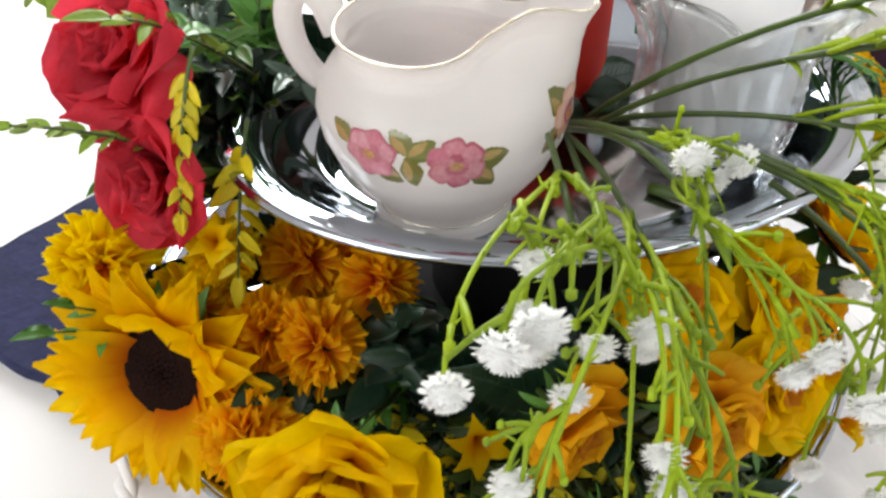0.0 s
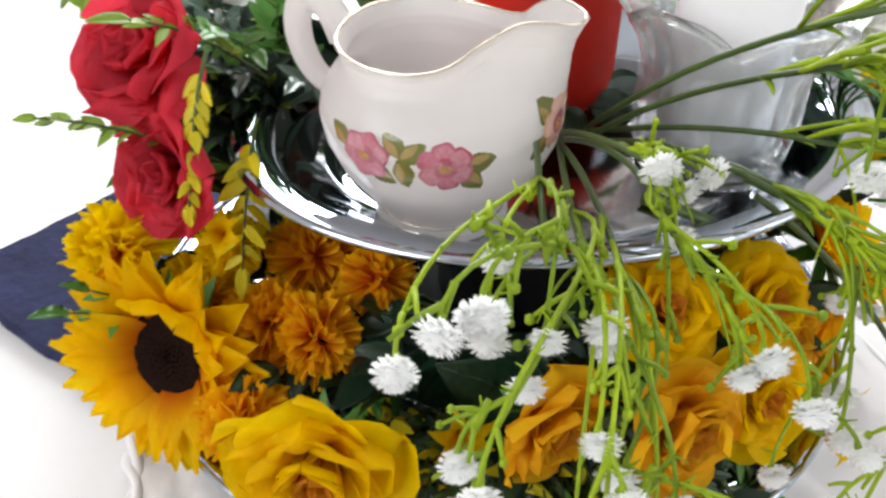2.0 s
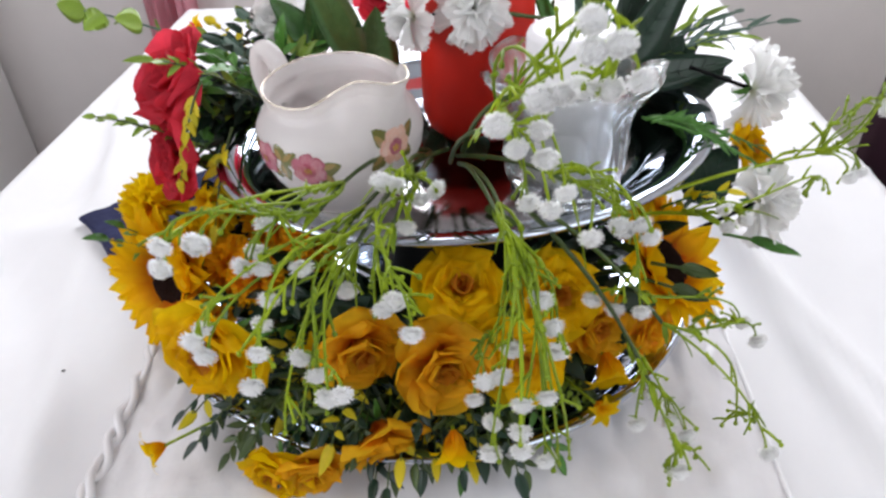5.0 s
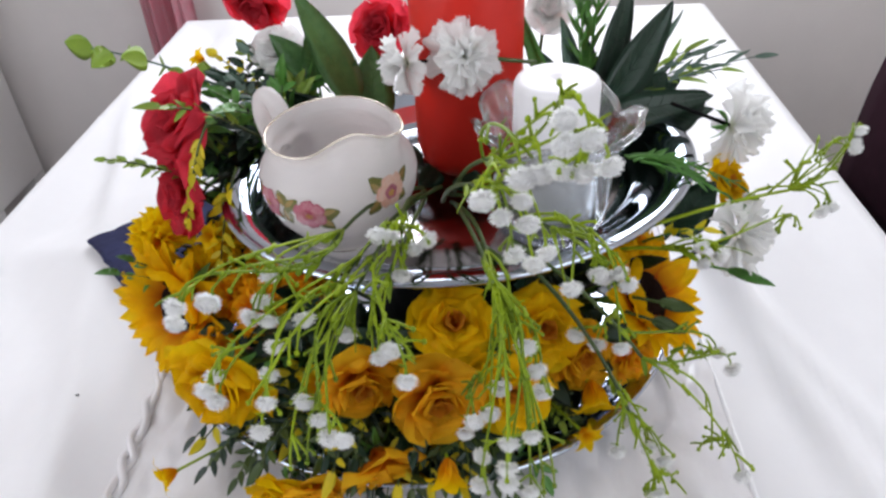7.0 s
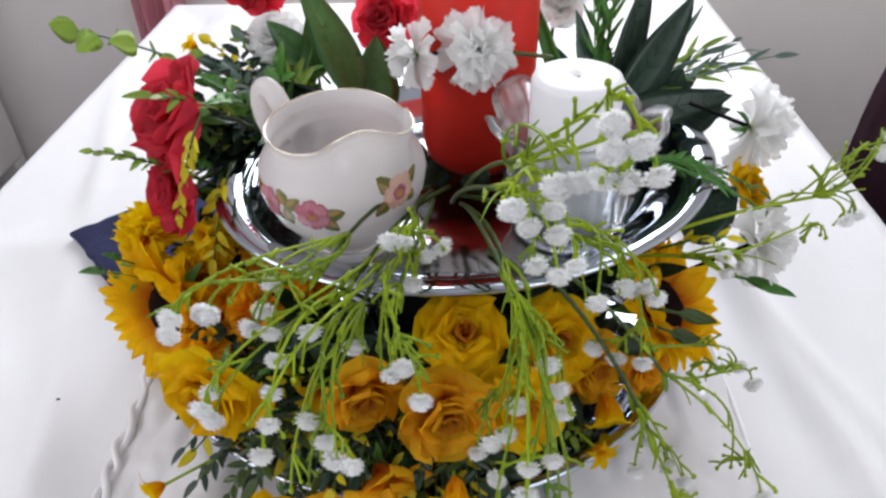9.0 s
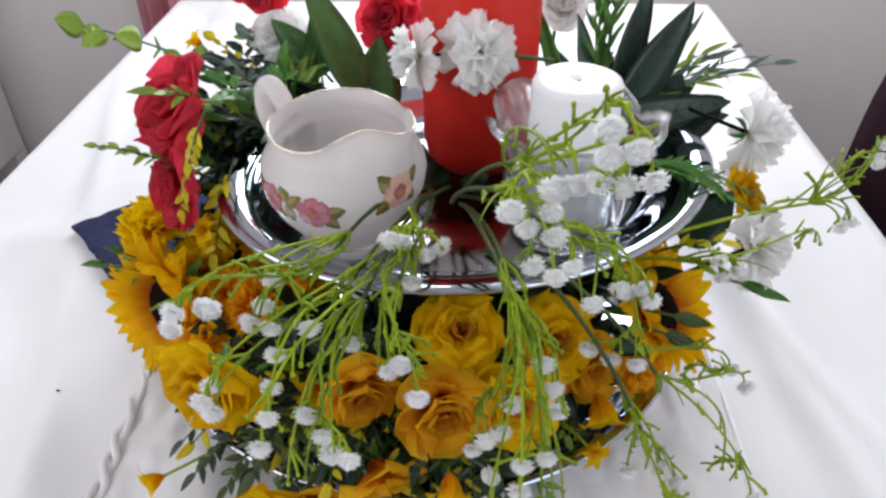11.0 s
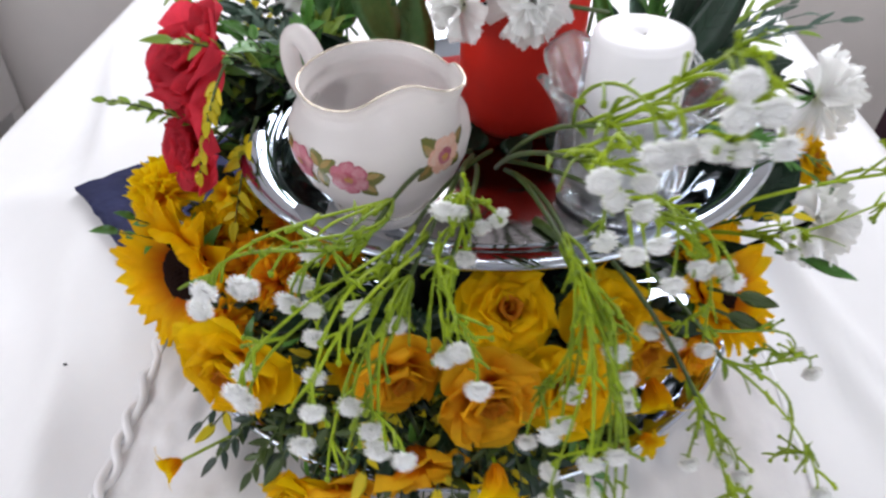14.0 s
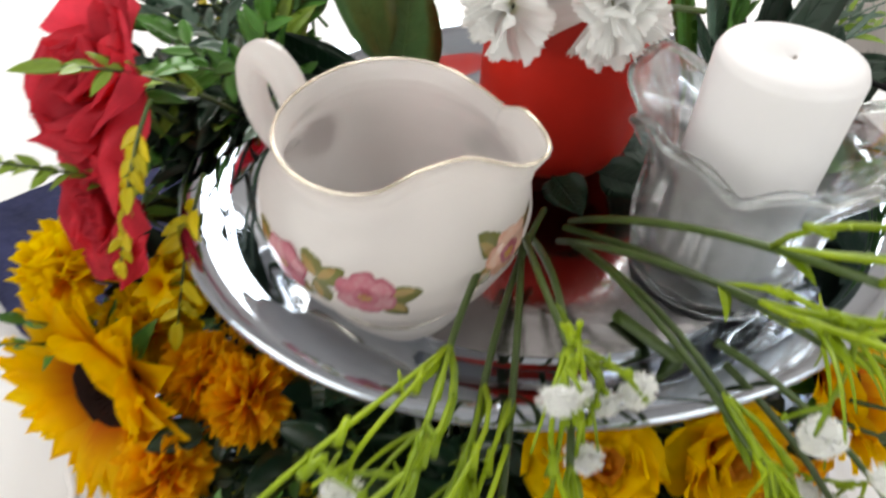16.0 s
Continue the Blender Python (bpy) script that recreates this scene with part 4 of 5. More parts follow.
def floret_mesh(seed):
    """A white pompon: whorls of many narrow notched petals over a round heart."""
    rng = random.Random(seed)
    bm = bmesh.new()
    bmesh.ops.create_icosphere(bm, subdivisions=3, radius=0.0038, matrix=Matrix.Diagonal((1, 1, 0.8, 1)))
    heart = bm.verts[:]
    heart_set = set(heart)
    for el, count, reach in ((-40, 16, 0.0053), (-22, 20, 0.0058), (-4, 22, 0.0060), (14, 22, 0.0059), (32, 20, 0.0057), (50, 16, 0.0053), (67, 10, 0.0050), (84, 5, 0.0048)):
        turn = rng.uniform(0, 6.28)
        for i in range(count):
            a, e = turn + 2 * math.pi * (i + rng.uniform(-0.25, 0.25)) / count, radians(el + rng.uniform(-8, 8))
            d = Vector((math.cos(e) * math.cos(a), math.cos(e) * math.sin(a), 0.88 * math.sin(e)))
            side = Vector((-math.sin(a), math.cos(a), 0)) * (0.00062 * rng.uniform(0.85, 1.15))
            r = reach * rng.uniform(0.90, 1.06)
            up = d.cross(side).normalized() * 0.00028
            near = max(heart, key=lambda v: v.co.dot(d))
            beside = max((e.other_vert(near) for e in near.link_edges if e.other_vert(near) in heart_set), key=lambda v: v.co.dot(side))
            root = [beside, near]
            mid = [bm.verts.new(d * r * 0.72 + side + up), bm.verts.new(d * r * 0.72 - up * 0.4), bm.verts.new(d * r * 0.72 - side + up)]
            tip = [bm.verts.new(d * r + side * 0.75), bm.verts.new(d * r * 0.90), bm.verts.new(d * r - side * 0.75)]
            bm.faces.new((root[0], mid[0], mid[1], root[1]))
            bm.faces.new((root[1], mid[1], mid[2]))
            bm.faces.new((mid[0], tip[0], tip[1], mid[1]))
            bm.faces.new((mid[1], tip[1], tip[2], mid[2]))
    return mesh_of(bm, "floret", FLORET)


def bud(bm, p, r):
    bmesh.ops.create_icosphere(bm, subdivisions=1, radius=r, matrix=Matrix.Translation(p) @ Matrix.Diagonal((1, 1, 1.35, 1)))


def spray(label, root, node, florets, lift=0.012, droop=0.012, needles=10, seed=0, bare=(), scale=1.0, dark=True, branch=0.42):
    """Gypsophila: one stem that forks into twigs; each twig ends in a white floret, with budded side twigs."""
    rng = random.Random(seed)
    a, n = P(*root) + Vector((rng.uniform(-0.007, 0.007), rng.uniform(-0.006, 0.006), 0)), P(*node)
    ob = thing("gypsophila_spray", label, "gypsophila", Matrix.Translation(a), "gypsophila sprays")
    o = Vector(a)
    main = bend(a, n, lift * rng.uniform(0.5, 1.2), 10, (rng.uniform(-0.008, 0.008), 0, 0))
    part("stem", tube(bmesh.new(), [p - o for p in main], 0.0014, 0.0010, 7), OLIVE if dark else LIME, ob, "olive green stem")
    meshes = [cached(("floret", v), lambda: floret_mesh(v + 3)) for v in range(3)]
    bract = cached(("bract",), lambda: mesh_of(blade(bmesh.new(), I4, 0.017, 0.0042, 0.5, 0.5), "bract", LIME))
    for k in (-1, -3):
        aim = (main[-1] - main[-3]).normalized() + Vector((rng.uniform(-0.5, 0.5), rng.uniform(-0.4, 0.2), rng.uniform(-0.2, 0.5)))
        part("bract", bract, LIME, ob, "narrow lime bract", Matrix.Translation(main[k] - o) @ facing_leaf(aim, (0.0, -0.5, 0.8)) @ Matrix.Scale(rng.uniform(0.7, 1.1), 4))
    lead = (main[-1] - main[-4]).normalized()
    ends = [(P(*f), True) for f in florets] + [(P(*f), False) for f in bare]
    ends.sort(key=lambda f: -(f[0] - main[-1]).length)
    lines = []
    for i, (e, bloom) in enumerate(ends):
        forks = [(main[-1], lead)] + [(ln[k], (ln[k + 1] - ln[k - 1]).normalized()) for ln in lines for k in (3, 5, 7, 8)]
        start, run = min((f for f in forks if (e - f[0]).length > 0.012), key=lambda f: (e - f[0]).length, default=forks[0])
        if rng.random() > branch:
            start, run = main[rng.choice((-1, -1, -2, -3))], lead
        span = (e - start).length
        c1 = start + (run + Vector((rng.uniform(-0.6, 0.6), rng.uniform(-0.5, 0.3), rng.uniform(0.1, 0.6)))) * span * 0.46
        c2 = e + Vector((rng.uniform(-0.1, 0.1), 0.12, 1.0)) * min(0.46 * span, 0.026) + (start - e) * 0.08
        line = []
        for k in range(13):
            t = k / 12
            line.append(start * (1 - t) ** 3 + c1 * 3 * t * (1 - t) ** 2 + c2 * 3 * t * t * (1 - t) + e * t ** 3)
        lines.append(line)
        twig = tube(bmesh.new(), [p - o for p in line], 0.00080 * scale, 0.00055 * scale, 6)
        way = (line[-1] - line[-3]).normalized()
        if bloom:
            tube(twig, [line[-1] - o - way * 0.004, line[-1] - o], 0.0007, 0.0016, 6)
        else:
            bud(twig, line[-1] - o, 0.0013)
        for _ in range(3):
            k = rng.randint(4, 11)
            p = line[k]
            d = (line[k + 1] - line[k - 1]).normalized()
            away = d.cross(Vector((rng.uniform(-1, 1), rng.uniform(-1, 1), rng.uniform(-1, 1)))).normalized()
            q = p + (d * 0.75 + away * 0.6) * rng.uniform(0.006, 0.014)
            tube(twig, [x - o for x in bend(p, q, 0.0015, 4)], 0.00085 * scale, 0.0005 * scale, 5)
            if rng.random() < 0.6:
                bud(twig, q - o, rng.uniform(0.0009, 0.0014))
        swell = line[rng.randint(2, 4)]
        tube(twig, [swell - o - run * 0.003, swell - o, swell - o + run * 0.004], 0.0009 * scale, 0.0014 * scale, 6)
        for _ in range(4):
            k = rng.randint(2, 11)
            tube(twig, [line[k] - o, line[k] - o + Vector((rng.uniform(-1, 1), rng.uniform(-1, 1), rng.uniform(-0.2, 1))).normalized() * 0.0036], 0.0006, 0.0002, 4)
        twig_ob = part("twig", twig, LIME, ob, "lime green forked twig")
        if bloom:
            back = Vector((rng.uniform(-0.3, 0.3), rng.uniform(-0.8, -0.1), rng.uniform(0.0, 0.4)))
            part("floret", meshes[i % 3], FLORET, twig_ob, "white pompon floret", facing(e - o + Vector((0, -0.0020, 0.0014)), way + back, rng.uniform(0, 360)) @ Matrix.Scale(rng.uniform(0.84, 1.03), 4))
    for _ in range(needles // 4):
        e, bloom = rng.choice(ends)
        start = main[-1].lerp(e, rng.uniform(0.0, 0.35))
        d = (e - main[-1]).normalized() + Vector((rng.uniform(-0.5, 0.5), rng.uniform(-0.5, 0.5), rng.uniform(-0.3, 0.4)))
        needle = tube(bmesh.new(), [x - o for x in bend(main[-1], start + d * rng.uniform(0.012, 0.03), 0.010, 9)], 0.0008 * scale, 0.0003, 5)
        part("needle", needle, LIME, ob)
    return ob


LOW = P(0.13, 0.27, 0.016)      # where the lower flowers' stems meet on the tray
SIDE = P(0.045, 0.335, 0.055)   # where the stems behind the jug meet

# sunflowers
sunflower("large yellow sunflower with a dark brown disc on the tray", (-0.048, 0.224, 0.064), (-0.50, -0.78, 0.32), 0.050, (0.06, 0.28, LOW.z), 10)
sunflower("orange-yellow sunflower beneath the plate's rim", (0.258, 0.214, 0.080), (0.55, -0.38, 0.74), 0.043, (0.17, 0.28, LOW.z), 0)

# ruffled yellow and orange carnations on the lower tray
for centre, way, size, mat, label in (
        ((-0.066, 0.262, 0.096), (-0.35, -0.6, 0.6), 0.024, GOLD, "ruffled golden yellow carnation with an orange heart"),
        ((-0.034, 0.248, 0.073), (-0.1, -0.8, 0.5), 0.0225, GOLD, "ruffled golden orange carnation beside the sunflower"),
        ((0.017, 0.252, 0.085), (0.0, -0.9, 0.35), 0.023, ORANGE, "ruffled orange carnation under the plate"),
        ((-0.006, 0.224, 0.073), (-0.2, -0.8, 0.4), 0.021, ORANGE, "ruffled orange carnation on the tray"),
        ((0.014, 0.210, 0.074), (0.1, -0.8, 0.45), 0.021, ORANGE, "ruffled orange carnation on the tray"),
        ((0.045, 0.232, 0.082), (0.4, -0.8, 0.3), 0.019, ORANGE, "ruffled orange carnation on the tray"),
        ((-0.020, 0.190, 0.055), (-0.2, -0.8, 0.4), 0.0205, ORANGE, "ruffled orange carnation low on the tray"),
        ((-0.018, 0.255, 0.098), (-0.2, -0.4, 0.8), 0.016, GOLD, "small ruffled orange carnation under the plate's rim")):
    carnation(label, centre, way, size, mat, (0.10 + 0.3 * (centre[0] - 0.10), 0.285, LOW.z), "fabric_marigold", "marigold", "orange carnations", centre[0] * 900)

# roses round the front of the lower tray
for centre, way, size, mat, label in (
        ((0.008, 0.142, 0.080), (-0.25, -0.88, 0.02), 0.0275, YELLOW, "large bright yellow rose at the tray's edge"),
        ((0.088, 0.140, 0.082), (0.30, -0.90, -0.05), 0.0215, AMBER, "amber yellow rose, half open"),
        ((0.131, 0.128, 0.082), (0.20, -0.85, 0.15), 0.0235, AMBER, "open amber rose with a deep orange heart"),
        ((0.139, 0.166, 0.102), (0.05, -0.50, 0.70), 0.021, YELLOW, "yellow rose under the plate's rim"),
        ((0.190, 0.174, 0.090), (0.25, -0.75, 0.42), 0.0215, YELLOW, "bright yellow rose under the plate's rim"),
        ((0.170, 0.140, 0.075), (0.15, -0.80, 0.40), 0.0210, YELLOW, "yellow rose between the trays"),
        ((0.098, 0.120, 0.036), (0.35, -0.80, -0.45), 0.023, AMBER, "amber orange rose low on the tray's rim"),
        ((0.214, 0.182, 0.060), (0.35, -0.80, 0.25), 0.0195, AMBER, "dusky amber rose in the shade"),
        ((0.249, 0.196, 0.048), (0.55, -0.70, 0.2), 0.017, ORANGE, "deep orange rose in the shade"),
        ((0.040, 0.112, 0.020), (-0.2, -0.80, -0.1), 0.019, YELLOW, "yellow rose low at the tray's edge"),
        ((0.058, 0.112, 0.022), (0.2, -0.85, -0.2), 0.018, AMBER, "amber orange rose low at the tray's edge"),
        ((0.247, 0.250, 0.093), (0.4, -0.6, 0.3), 0.018, ORANGE, "orange rose under the plate's rim")):
    rose(label, centre, way, size, mat, (0.11 + 0.35 * (centre[0] - 0.11), 0.255, LOW.z), centre[0] * 700)

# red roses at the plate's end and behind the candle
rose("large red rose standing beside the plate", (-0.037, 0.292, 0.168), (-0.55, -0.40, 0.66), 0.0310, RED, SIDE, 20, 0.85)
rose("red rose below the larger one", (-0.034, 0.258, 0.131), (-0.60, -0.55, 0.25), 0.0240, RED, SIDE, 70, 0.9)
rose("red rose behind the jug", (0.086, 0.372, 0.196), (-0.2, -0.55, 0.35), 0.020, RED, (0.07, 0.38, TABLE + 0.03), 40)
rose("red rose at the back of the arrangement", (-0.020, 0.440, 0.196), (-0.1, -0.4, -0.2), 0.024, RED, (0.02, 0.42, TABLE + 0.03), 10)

# white carnations
carnation("ruffled white carnation before the red candle", (0.147, 0.273, 0.213), (0.15, -0.85, 0.30), 0.0225, WHITE, (0.192, 0.305, TABLE + 0.195), spin=20)
carnation("ruffled white carnation seen from its side", (0.106, 0.283, 0.206), (-0.96, -0.12, 0.02), 0.0195, WHITE, (0.140, 0.288, TABLE + 0.205), spin=80, stem=BLACK)
carnation("white carnation over the table's edge", (0.330, 0.306, 0.145), (0.90, -0.20, -0.12), 0.028, WHITE, (0.285, 0.325, TABLE + 0.155), spin=10, stem=BLACK)
carnation("white carnation lying beside the tray", (0.326, 0.250, 0.098), (0.92, -0.25, 0.10), 0.027, WHITE, (0.272, 0.244, TABLE + 0.078), spin=30, stem=BLACK)
rose("cream white rose behind the jug", (-0.002, 0.412, 0.168), (-0.1, -0.45, 0.5), 0.019, WHITE, (0.02, 0.40, TABLE + 0.03), 15)
rose("cream white bloom behind the candles", (0.208, 0.42, 0.190), (0.1, -0.5, 0.4), 0.019, WHITE, (0.19, 0.40, TABLE + 0.03), 15)

rose("yellow rose between the white blooms at the plate's end", (0.316, 0.280, 0.118), (0.55, -0.45, 0.60), 0.017, YELLOW, (0.262, 0.268, TABLE + 0.06), 50)

# small yellow star flowers
for centre, way, size, to in (((0.136, 0.107, 0.046), (0.1, -0.5, -0.7), 0.022, (0.13, 0.15, 0.03)), ((0.220, 0.160, 0.046), (0.1, -0.7, -0.45), 0.027, (0.20, 0.20, 0.03)), ((-0.018, 0.240, 0.112), (-0.2, -0.6, 0.6), 0.014, (0.01, 0.27, 0.08)),
                              ((0.060, 0.155, 0.066), (-0.1, -0.8, 0.3), 0.017, (0.09, 0.20, 0.03)), ((-0.030, 0.122, 0.024), (-0.6, -0.5, 0.0), 0.017, (0.02, 0.16, 0.025)), ((-0.069, 0.420, 0.160), (-0.4, -0.4, 0.5), 0.013, (-0.03, 0.40, 0.13)), ((0.212, 0.135, 0.044), (0.3, -0.7, 0.2), 0.014, (0.19, 0.18, 0.03))):
    star_flower("small yellow star-shaped lily on a green stalk", centre, way, size, YELLOW, P(*to))

# ---- foliage ----
rng = random.Random(11)
# yellow-green sprigs at the plate's end
leaf_sprig("leaf_sprig", "yellow-green sprig with narrow leaves", "foliage", (-0.010, 0.275, 0.120), (-0.073, 0.247, 0.165), PALE_LEAF, (0.0105, 0.0046), 21, 0.010, OLIVE, 42, 0.15, 1, group="yellow-green sprigs")
leaf_sprig("leaf_sprig", "yellow sprig hanging before the red roses", "foliage", (-0.012, 0.265, 0.178), (-0.027, 0.236, 0.128), YELLOW_LEAF, (0.0120, 0.0056), 15, 0.012, OLIVE, 32, 0.2, 2, group="yellow-green sprigs")
leaf_sprig("leaf_sprig", "yellow sprig hanging over the plate's rim", "foliage", (0.002, 0.260, 0.150), (-0.012, 0.232, 0.098), YELLOW_LEAF, (0.0150, 0.0062), 14, 0.010, OLIVE, 45, 0.2, 3, group="yellow-green sprigs")
leaf_sprig("leaf_sprig", "yellow-green sprig above the red rose", "foliage", (0.008, 0.300, 0.150), (-0.036, 0.262, 0.192), PALE_LEAF, (0.016, 0.0055), 11, 0.010, OLIVE, 40, 0.2, 4, group="yellow-green sprigs")
# bushy green sprigs between the red roses and the jug's handle
for i in range(40):
    root = (0.030 + rng.uniform(-0.02, 0.02), 0.352 + rng.uniform(-0.025, 0.02), 0.105)
    tip = (-0.030 + rng.uniform(-0.03, 0.055), 0.350 + rng.uniform(-0.06, 0.05), 0.146 + rng.uniform(-0.030, 0.024))
    mat = (LEAF, GREY_LEAF, LEAF, PALE_LEAF, DARK_SHADED_LEAF)[i % 5]
    leaf_sprig("leaf_sprig", "bushy green sprig with small pointed leaves", "foliage", root, tip, mat, (0.023, 0.0090), 12, 0.012, OLIVE, 52, 0.25, 20 + i, group="bushy green sprigs")
for i in range(8):
    root = (0.02 + rng.uniform(-0.02, 0.02), 0.385, 0.11)
    tip = (-0.045 + rng.uniform(-0.03, 0.07), 0.395 + rng.uniform(-0.02, 0.04), 0.155 + rng.uniform(-0.02, 0.015))
    leaf_sprig("leaf_sprig", "grey-green sprig with small leaves", "foliage", root, tip, (GREY_LEAF, PALE_LEAF, YELLOW_LEAF)[i % 3], (0.014, 0.0075), 11, 0.012, OLIVE, 50, 0.25, 60 + i, group="bushy green sprigs")
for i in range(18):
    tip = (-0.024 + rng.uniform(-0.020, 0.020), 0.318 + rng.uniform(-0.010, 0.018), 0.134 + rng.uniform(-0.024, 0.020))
    leaf_sprig("leaf_sprig", "dark green sprig filling the gap behind the plate's end", "foliage", (0.032, 0.336 + rng.uniform(-0.01, 0.01), 0.104), tip, (DARK_SHADED_LEAF, LEAF, DARK_SHADED_LEAF)[i % 3], (0.027, 0.0145), 9, 0.010, OLIVE, 52, 0.25, 500 + i, group="bushy green sprigs")
for i in range(7):
    leaf_sprig("leaf_sprig", "small olive sprig between the roses and the tray's rim", "foliage", (0.185, 0.200, 0.030), (0.186 + 0.005 * i, 0.160 + rng.uniform(-0.004, 0.006), 0.028 + rng.uniform(-0.008, 0.012)), (OLIVE, PALE_LEAF)[i % 2], (0.010, 0.0045), 12, 0.008, OLIVE, 45, 0.25, 530 + i, group="dark green sprigs")
# eucalyptus with round leaves
leaf_sprig("eucalyptus_sprig", "eucalyptus sprig with round pale green leaves", "eucalyptus", (-0.030, 0.375, 0.150), (-0.132, 0.380, 0.186), PALE_LEAF, (0.021, 0.019), 7, 0.008, GREY_LEAF, 60, 0.2, 9, 0.0012, taper=0.2, show=(0, -0.9, 0.4))
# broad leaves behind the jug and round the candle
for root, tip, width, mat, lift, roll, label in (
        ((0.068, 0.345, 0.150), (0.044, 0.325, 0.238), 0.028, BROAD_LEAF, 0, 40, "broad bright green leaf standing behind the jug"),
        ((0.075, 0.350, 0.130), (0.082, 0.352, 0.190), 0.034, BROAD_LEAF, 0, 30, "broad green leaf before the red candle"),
        ((0.050, 0.340, 0.115), (0.000, 0.315, 0.145), 0.042, DARK_SHADED_LEAF, 0, 10, "broad dark green leaf behind the jug's handle"),
        ((0.060, 0.350, 0.125), (0.015, 0.345, 0.160), 0.034, DARK_SHADED_LEAF, 0, -20, "dark green leaf behind the jug"),
        ((0.030, 0.320, 0.100), (-0.022, 0.290, 0.128), 0.030, DARK_SHADED_LEAF, 0, 0, "dark green leaf over the plate's end"),
        ((0.010, 0.300, 0.110), (-0.030, 0.270, 0.120), 0.026, DARK_SHADED_LEAF, 0, 0, "dark green leaf below the red rose"),
        ((0.240, 0.335, 0.145), (0.292, 0.360, 0.212), 0.033, DARK_SHADED_LEAF, 0, 50, "long dark green leaf beside the white candle"),
        ((0.235, 0.340, 0.145), (0.268, 0.380, 0.225), 0.028, DARK_SHADED_LEAF, 0, 55, "long dark green leaf beside the white candle"),
        ((0.240, 0.330, 0.142), (0.320, 0.338, 0.156), 0.024, DARK_SHADED_LEAF, 0, 20, "long dark leaf reaching over the plate"),
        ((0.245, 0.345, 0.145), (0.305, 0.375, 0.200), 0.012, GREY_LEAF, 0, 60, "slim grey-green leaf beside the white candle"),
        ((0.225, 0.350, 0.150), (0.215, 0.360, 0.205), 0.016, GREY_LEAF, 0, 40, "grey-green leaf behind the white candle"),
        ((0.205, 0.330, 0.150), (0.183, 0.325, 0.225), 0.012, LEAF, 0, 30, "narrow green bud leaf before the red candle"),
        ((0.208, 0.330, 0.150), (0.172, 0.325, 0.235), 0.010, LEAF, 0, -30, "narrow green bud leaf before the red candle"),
        ((0.225, 0.335, 0.140), (0.200, 0.345, 0.190), 0.018, DARK_SHADED_LEAF, 0, 60, "dark leaf behind the glass holder"),
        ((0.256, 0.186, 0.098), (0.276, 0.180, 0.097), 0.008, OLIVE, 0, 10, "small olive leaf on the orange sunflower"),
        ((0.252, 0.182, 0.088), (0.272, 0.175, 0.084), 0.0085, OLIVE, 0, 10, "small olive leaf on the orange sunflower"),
        ((0.250, 0.352, 0.125), (0.312, 0.390, 0.150), 0.024, DARK_SHADED_LEAF, 0, 20, "long dark leaf behind the plate's rim"),
        ((0.245, 0.356, 0.125), (0.285, 0.412, 0.152), 0.024, DARK_SHADED_LEAF, 0, 30, "long dark leaf behind the plate's rim"),
        ((0.252, 0.346, 0.122), (0.332, 0.366, 0.134), 0.022, DARK_SHADED_LEAF, 0, 10, "long dark leaf behind the plate's rim"),
        ((0.232, 0.348, 0.128), (0.236, 0.372, 0.185), 0.026, DARK_SHADED_LEAF, 0, 40, "long dark leaf behind the white candle"),
        ((0.262, 0.348, 0.128), (0.286, 0.352, 0.166), 0.034, DARK_SHADED_LEAF, 0, 20, "broad dark leaf standing behind the plate's rim"),
        ((0.284, 0.350, 0.125), (0.318, 0.354, 0.150), 0.030, DARK_SHADED_LEAF, 0, 20, "broad dark leaf standing behind the plate's rim"),
        ((0.244, 0.352, 0.125), (0.260, 0.357, 0.174), 0.034, DARK_SHADED_LEAF, 0, 30, "broad dark leaf standing behind the plate's rim"),
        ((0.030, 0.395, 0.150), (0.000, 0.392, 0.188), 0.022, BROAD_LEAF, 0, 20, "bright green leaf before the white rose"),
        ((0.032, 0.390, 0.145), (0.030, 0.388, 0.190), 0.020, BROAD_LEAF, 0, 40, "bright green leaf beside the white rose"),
        ((0.026, 0.330, 0.112), (-0.010, 0.318, 0.140), 0.034, DARK_SHADED_LEAF, 0, 0, "broad dark green leaf over the plate's end"),
        ((0.020, 0.315, 0.112), (-0.022, 0.312, 0.132), 0.034, DARK_SHADED_LEAF, 0, 20, "broad dark green leaf over the plate's end"),
        ((0.018, 0.330, 0.116), (-0.018, 0.345, 0.150), 0.036, DARK_SHADED_LEAF, 0, 10, "broad dark green leaf behind the red roses"),
        ((0.246, 0.226, 0.094), (0.262, 0.208, 0.112), 0.009, DARK_SHADED_LEAF, 0, 10, "dark green leaf under the plate's rim"),
        ((0.275, 0.250, 0.100), (0.302, 0.262, 0.132), 0.030, DARK_SHADED_LEAF, 0, 0, "broad dark leaf at the plate's end"),
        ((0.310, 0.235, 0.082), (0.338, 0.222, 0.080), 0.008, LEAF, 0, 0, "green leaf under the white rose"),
        ((0.100, 0.170, 0.060), (0.055, 0.165, 0.090), 0.030, DARK_SHADED_LEAF, 0, 0, "broad dark leaf between the roses"),
        ((0.110, 0.180, 0.040), (0.070, 0.150, 0.060), 0.034, DARK_SHADED_LEAF, 0, 20, "broad dark leaf between the roses"),
        ((0.120, 0.160, 0.040), (0.112, 0.112, 0.060), 0.024, DARK_SHADED_LEAF, 0, 0, "dark leaf below the open rose"),
        ((0.080, 0.200, 0.050), (0.040, 0.185, 0.075), 0.032, DARK_SHADED_LEAF, 0, 0, "broad dark leaf in the shade")):
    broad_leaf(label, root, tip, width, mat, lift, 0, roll)
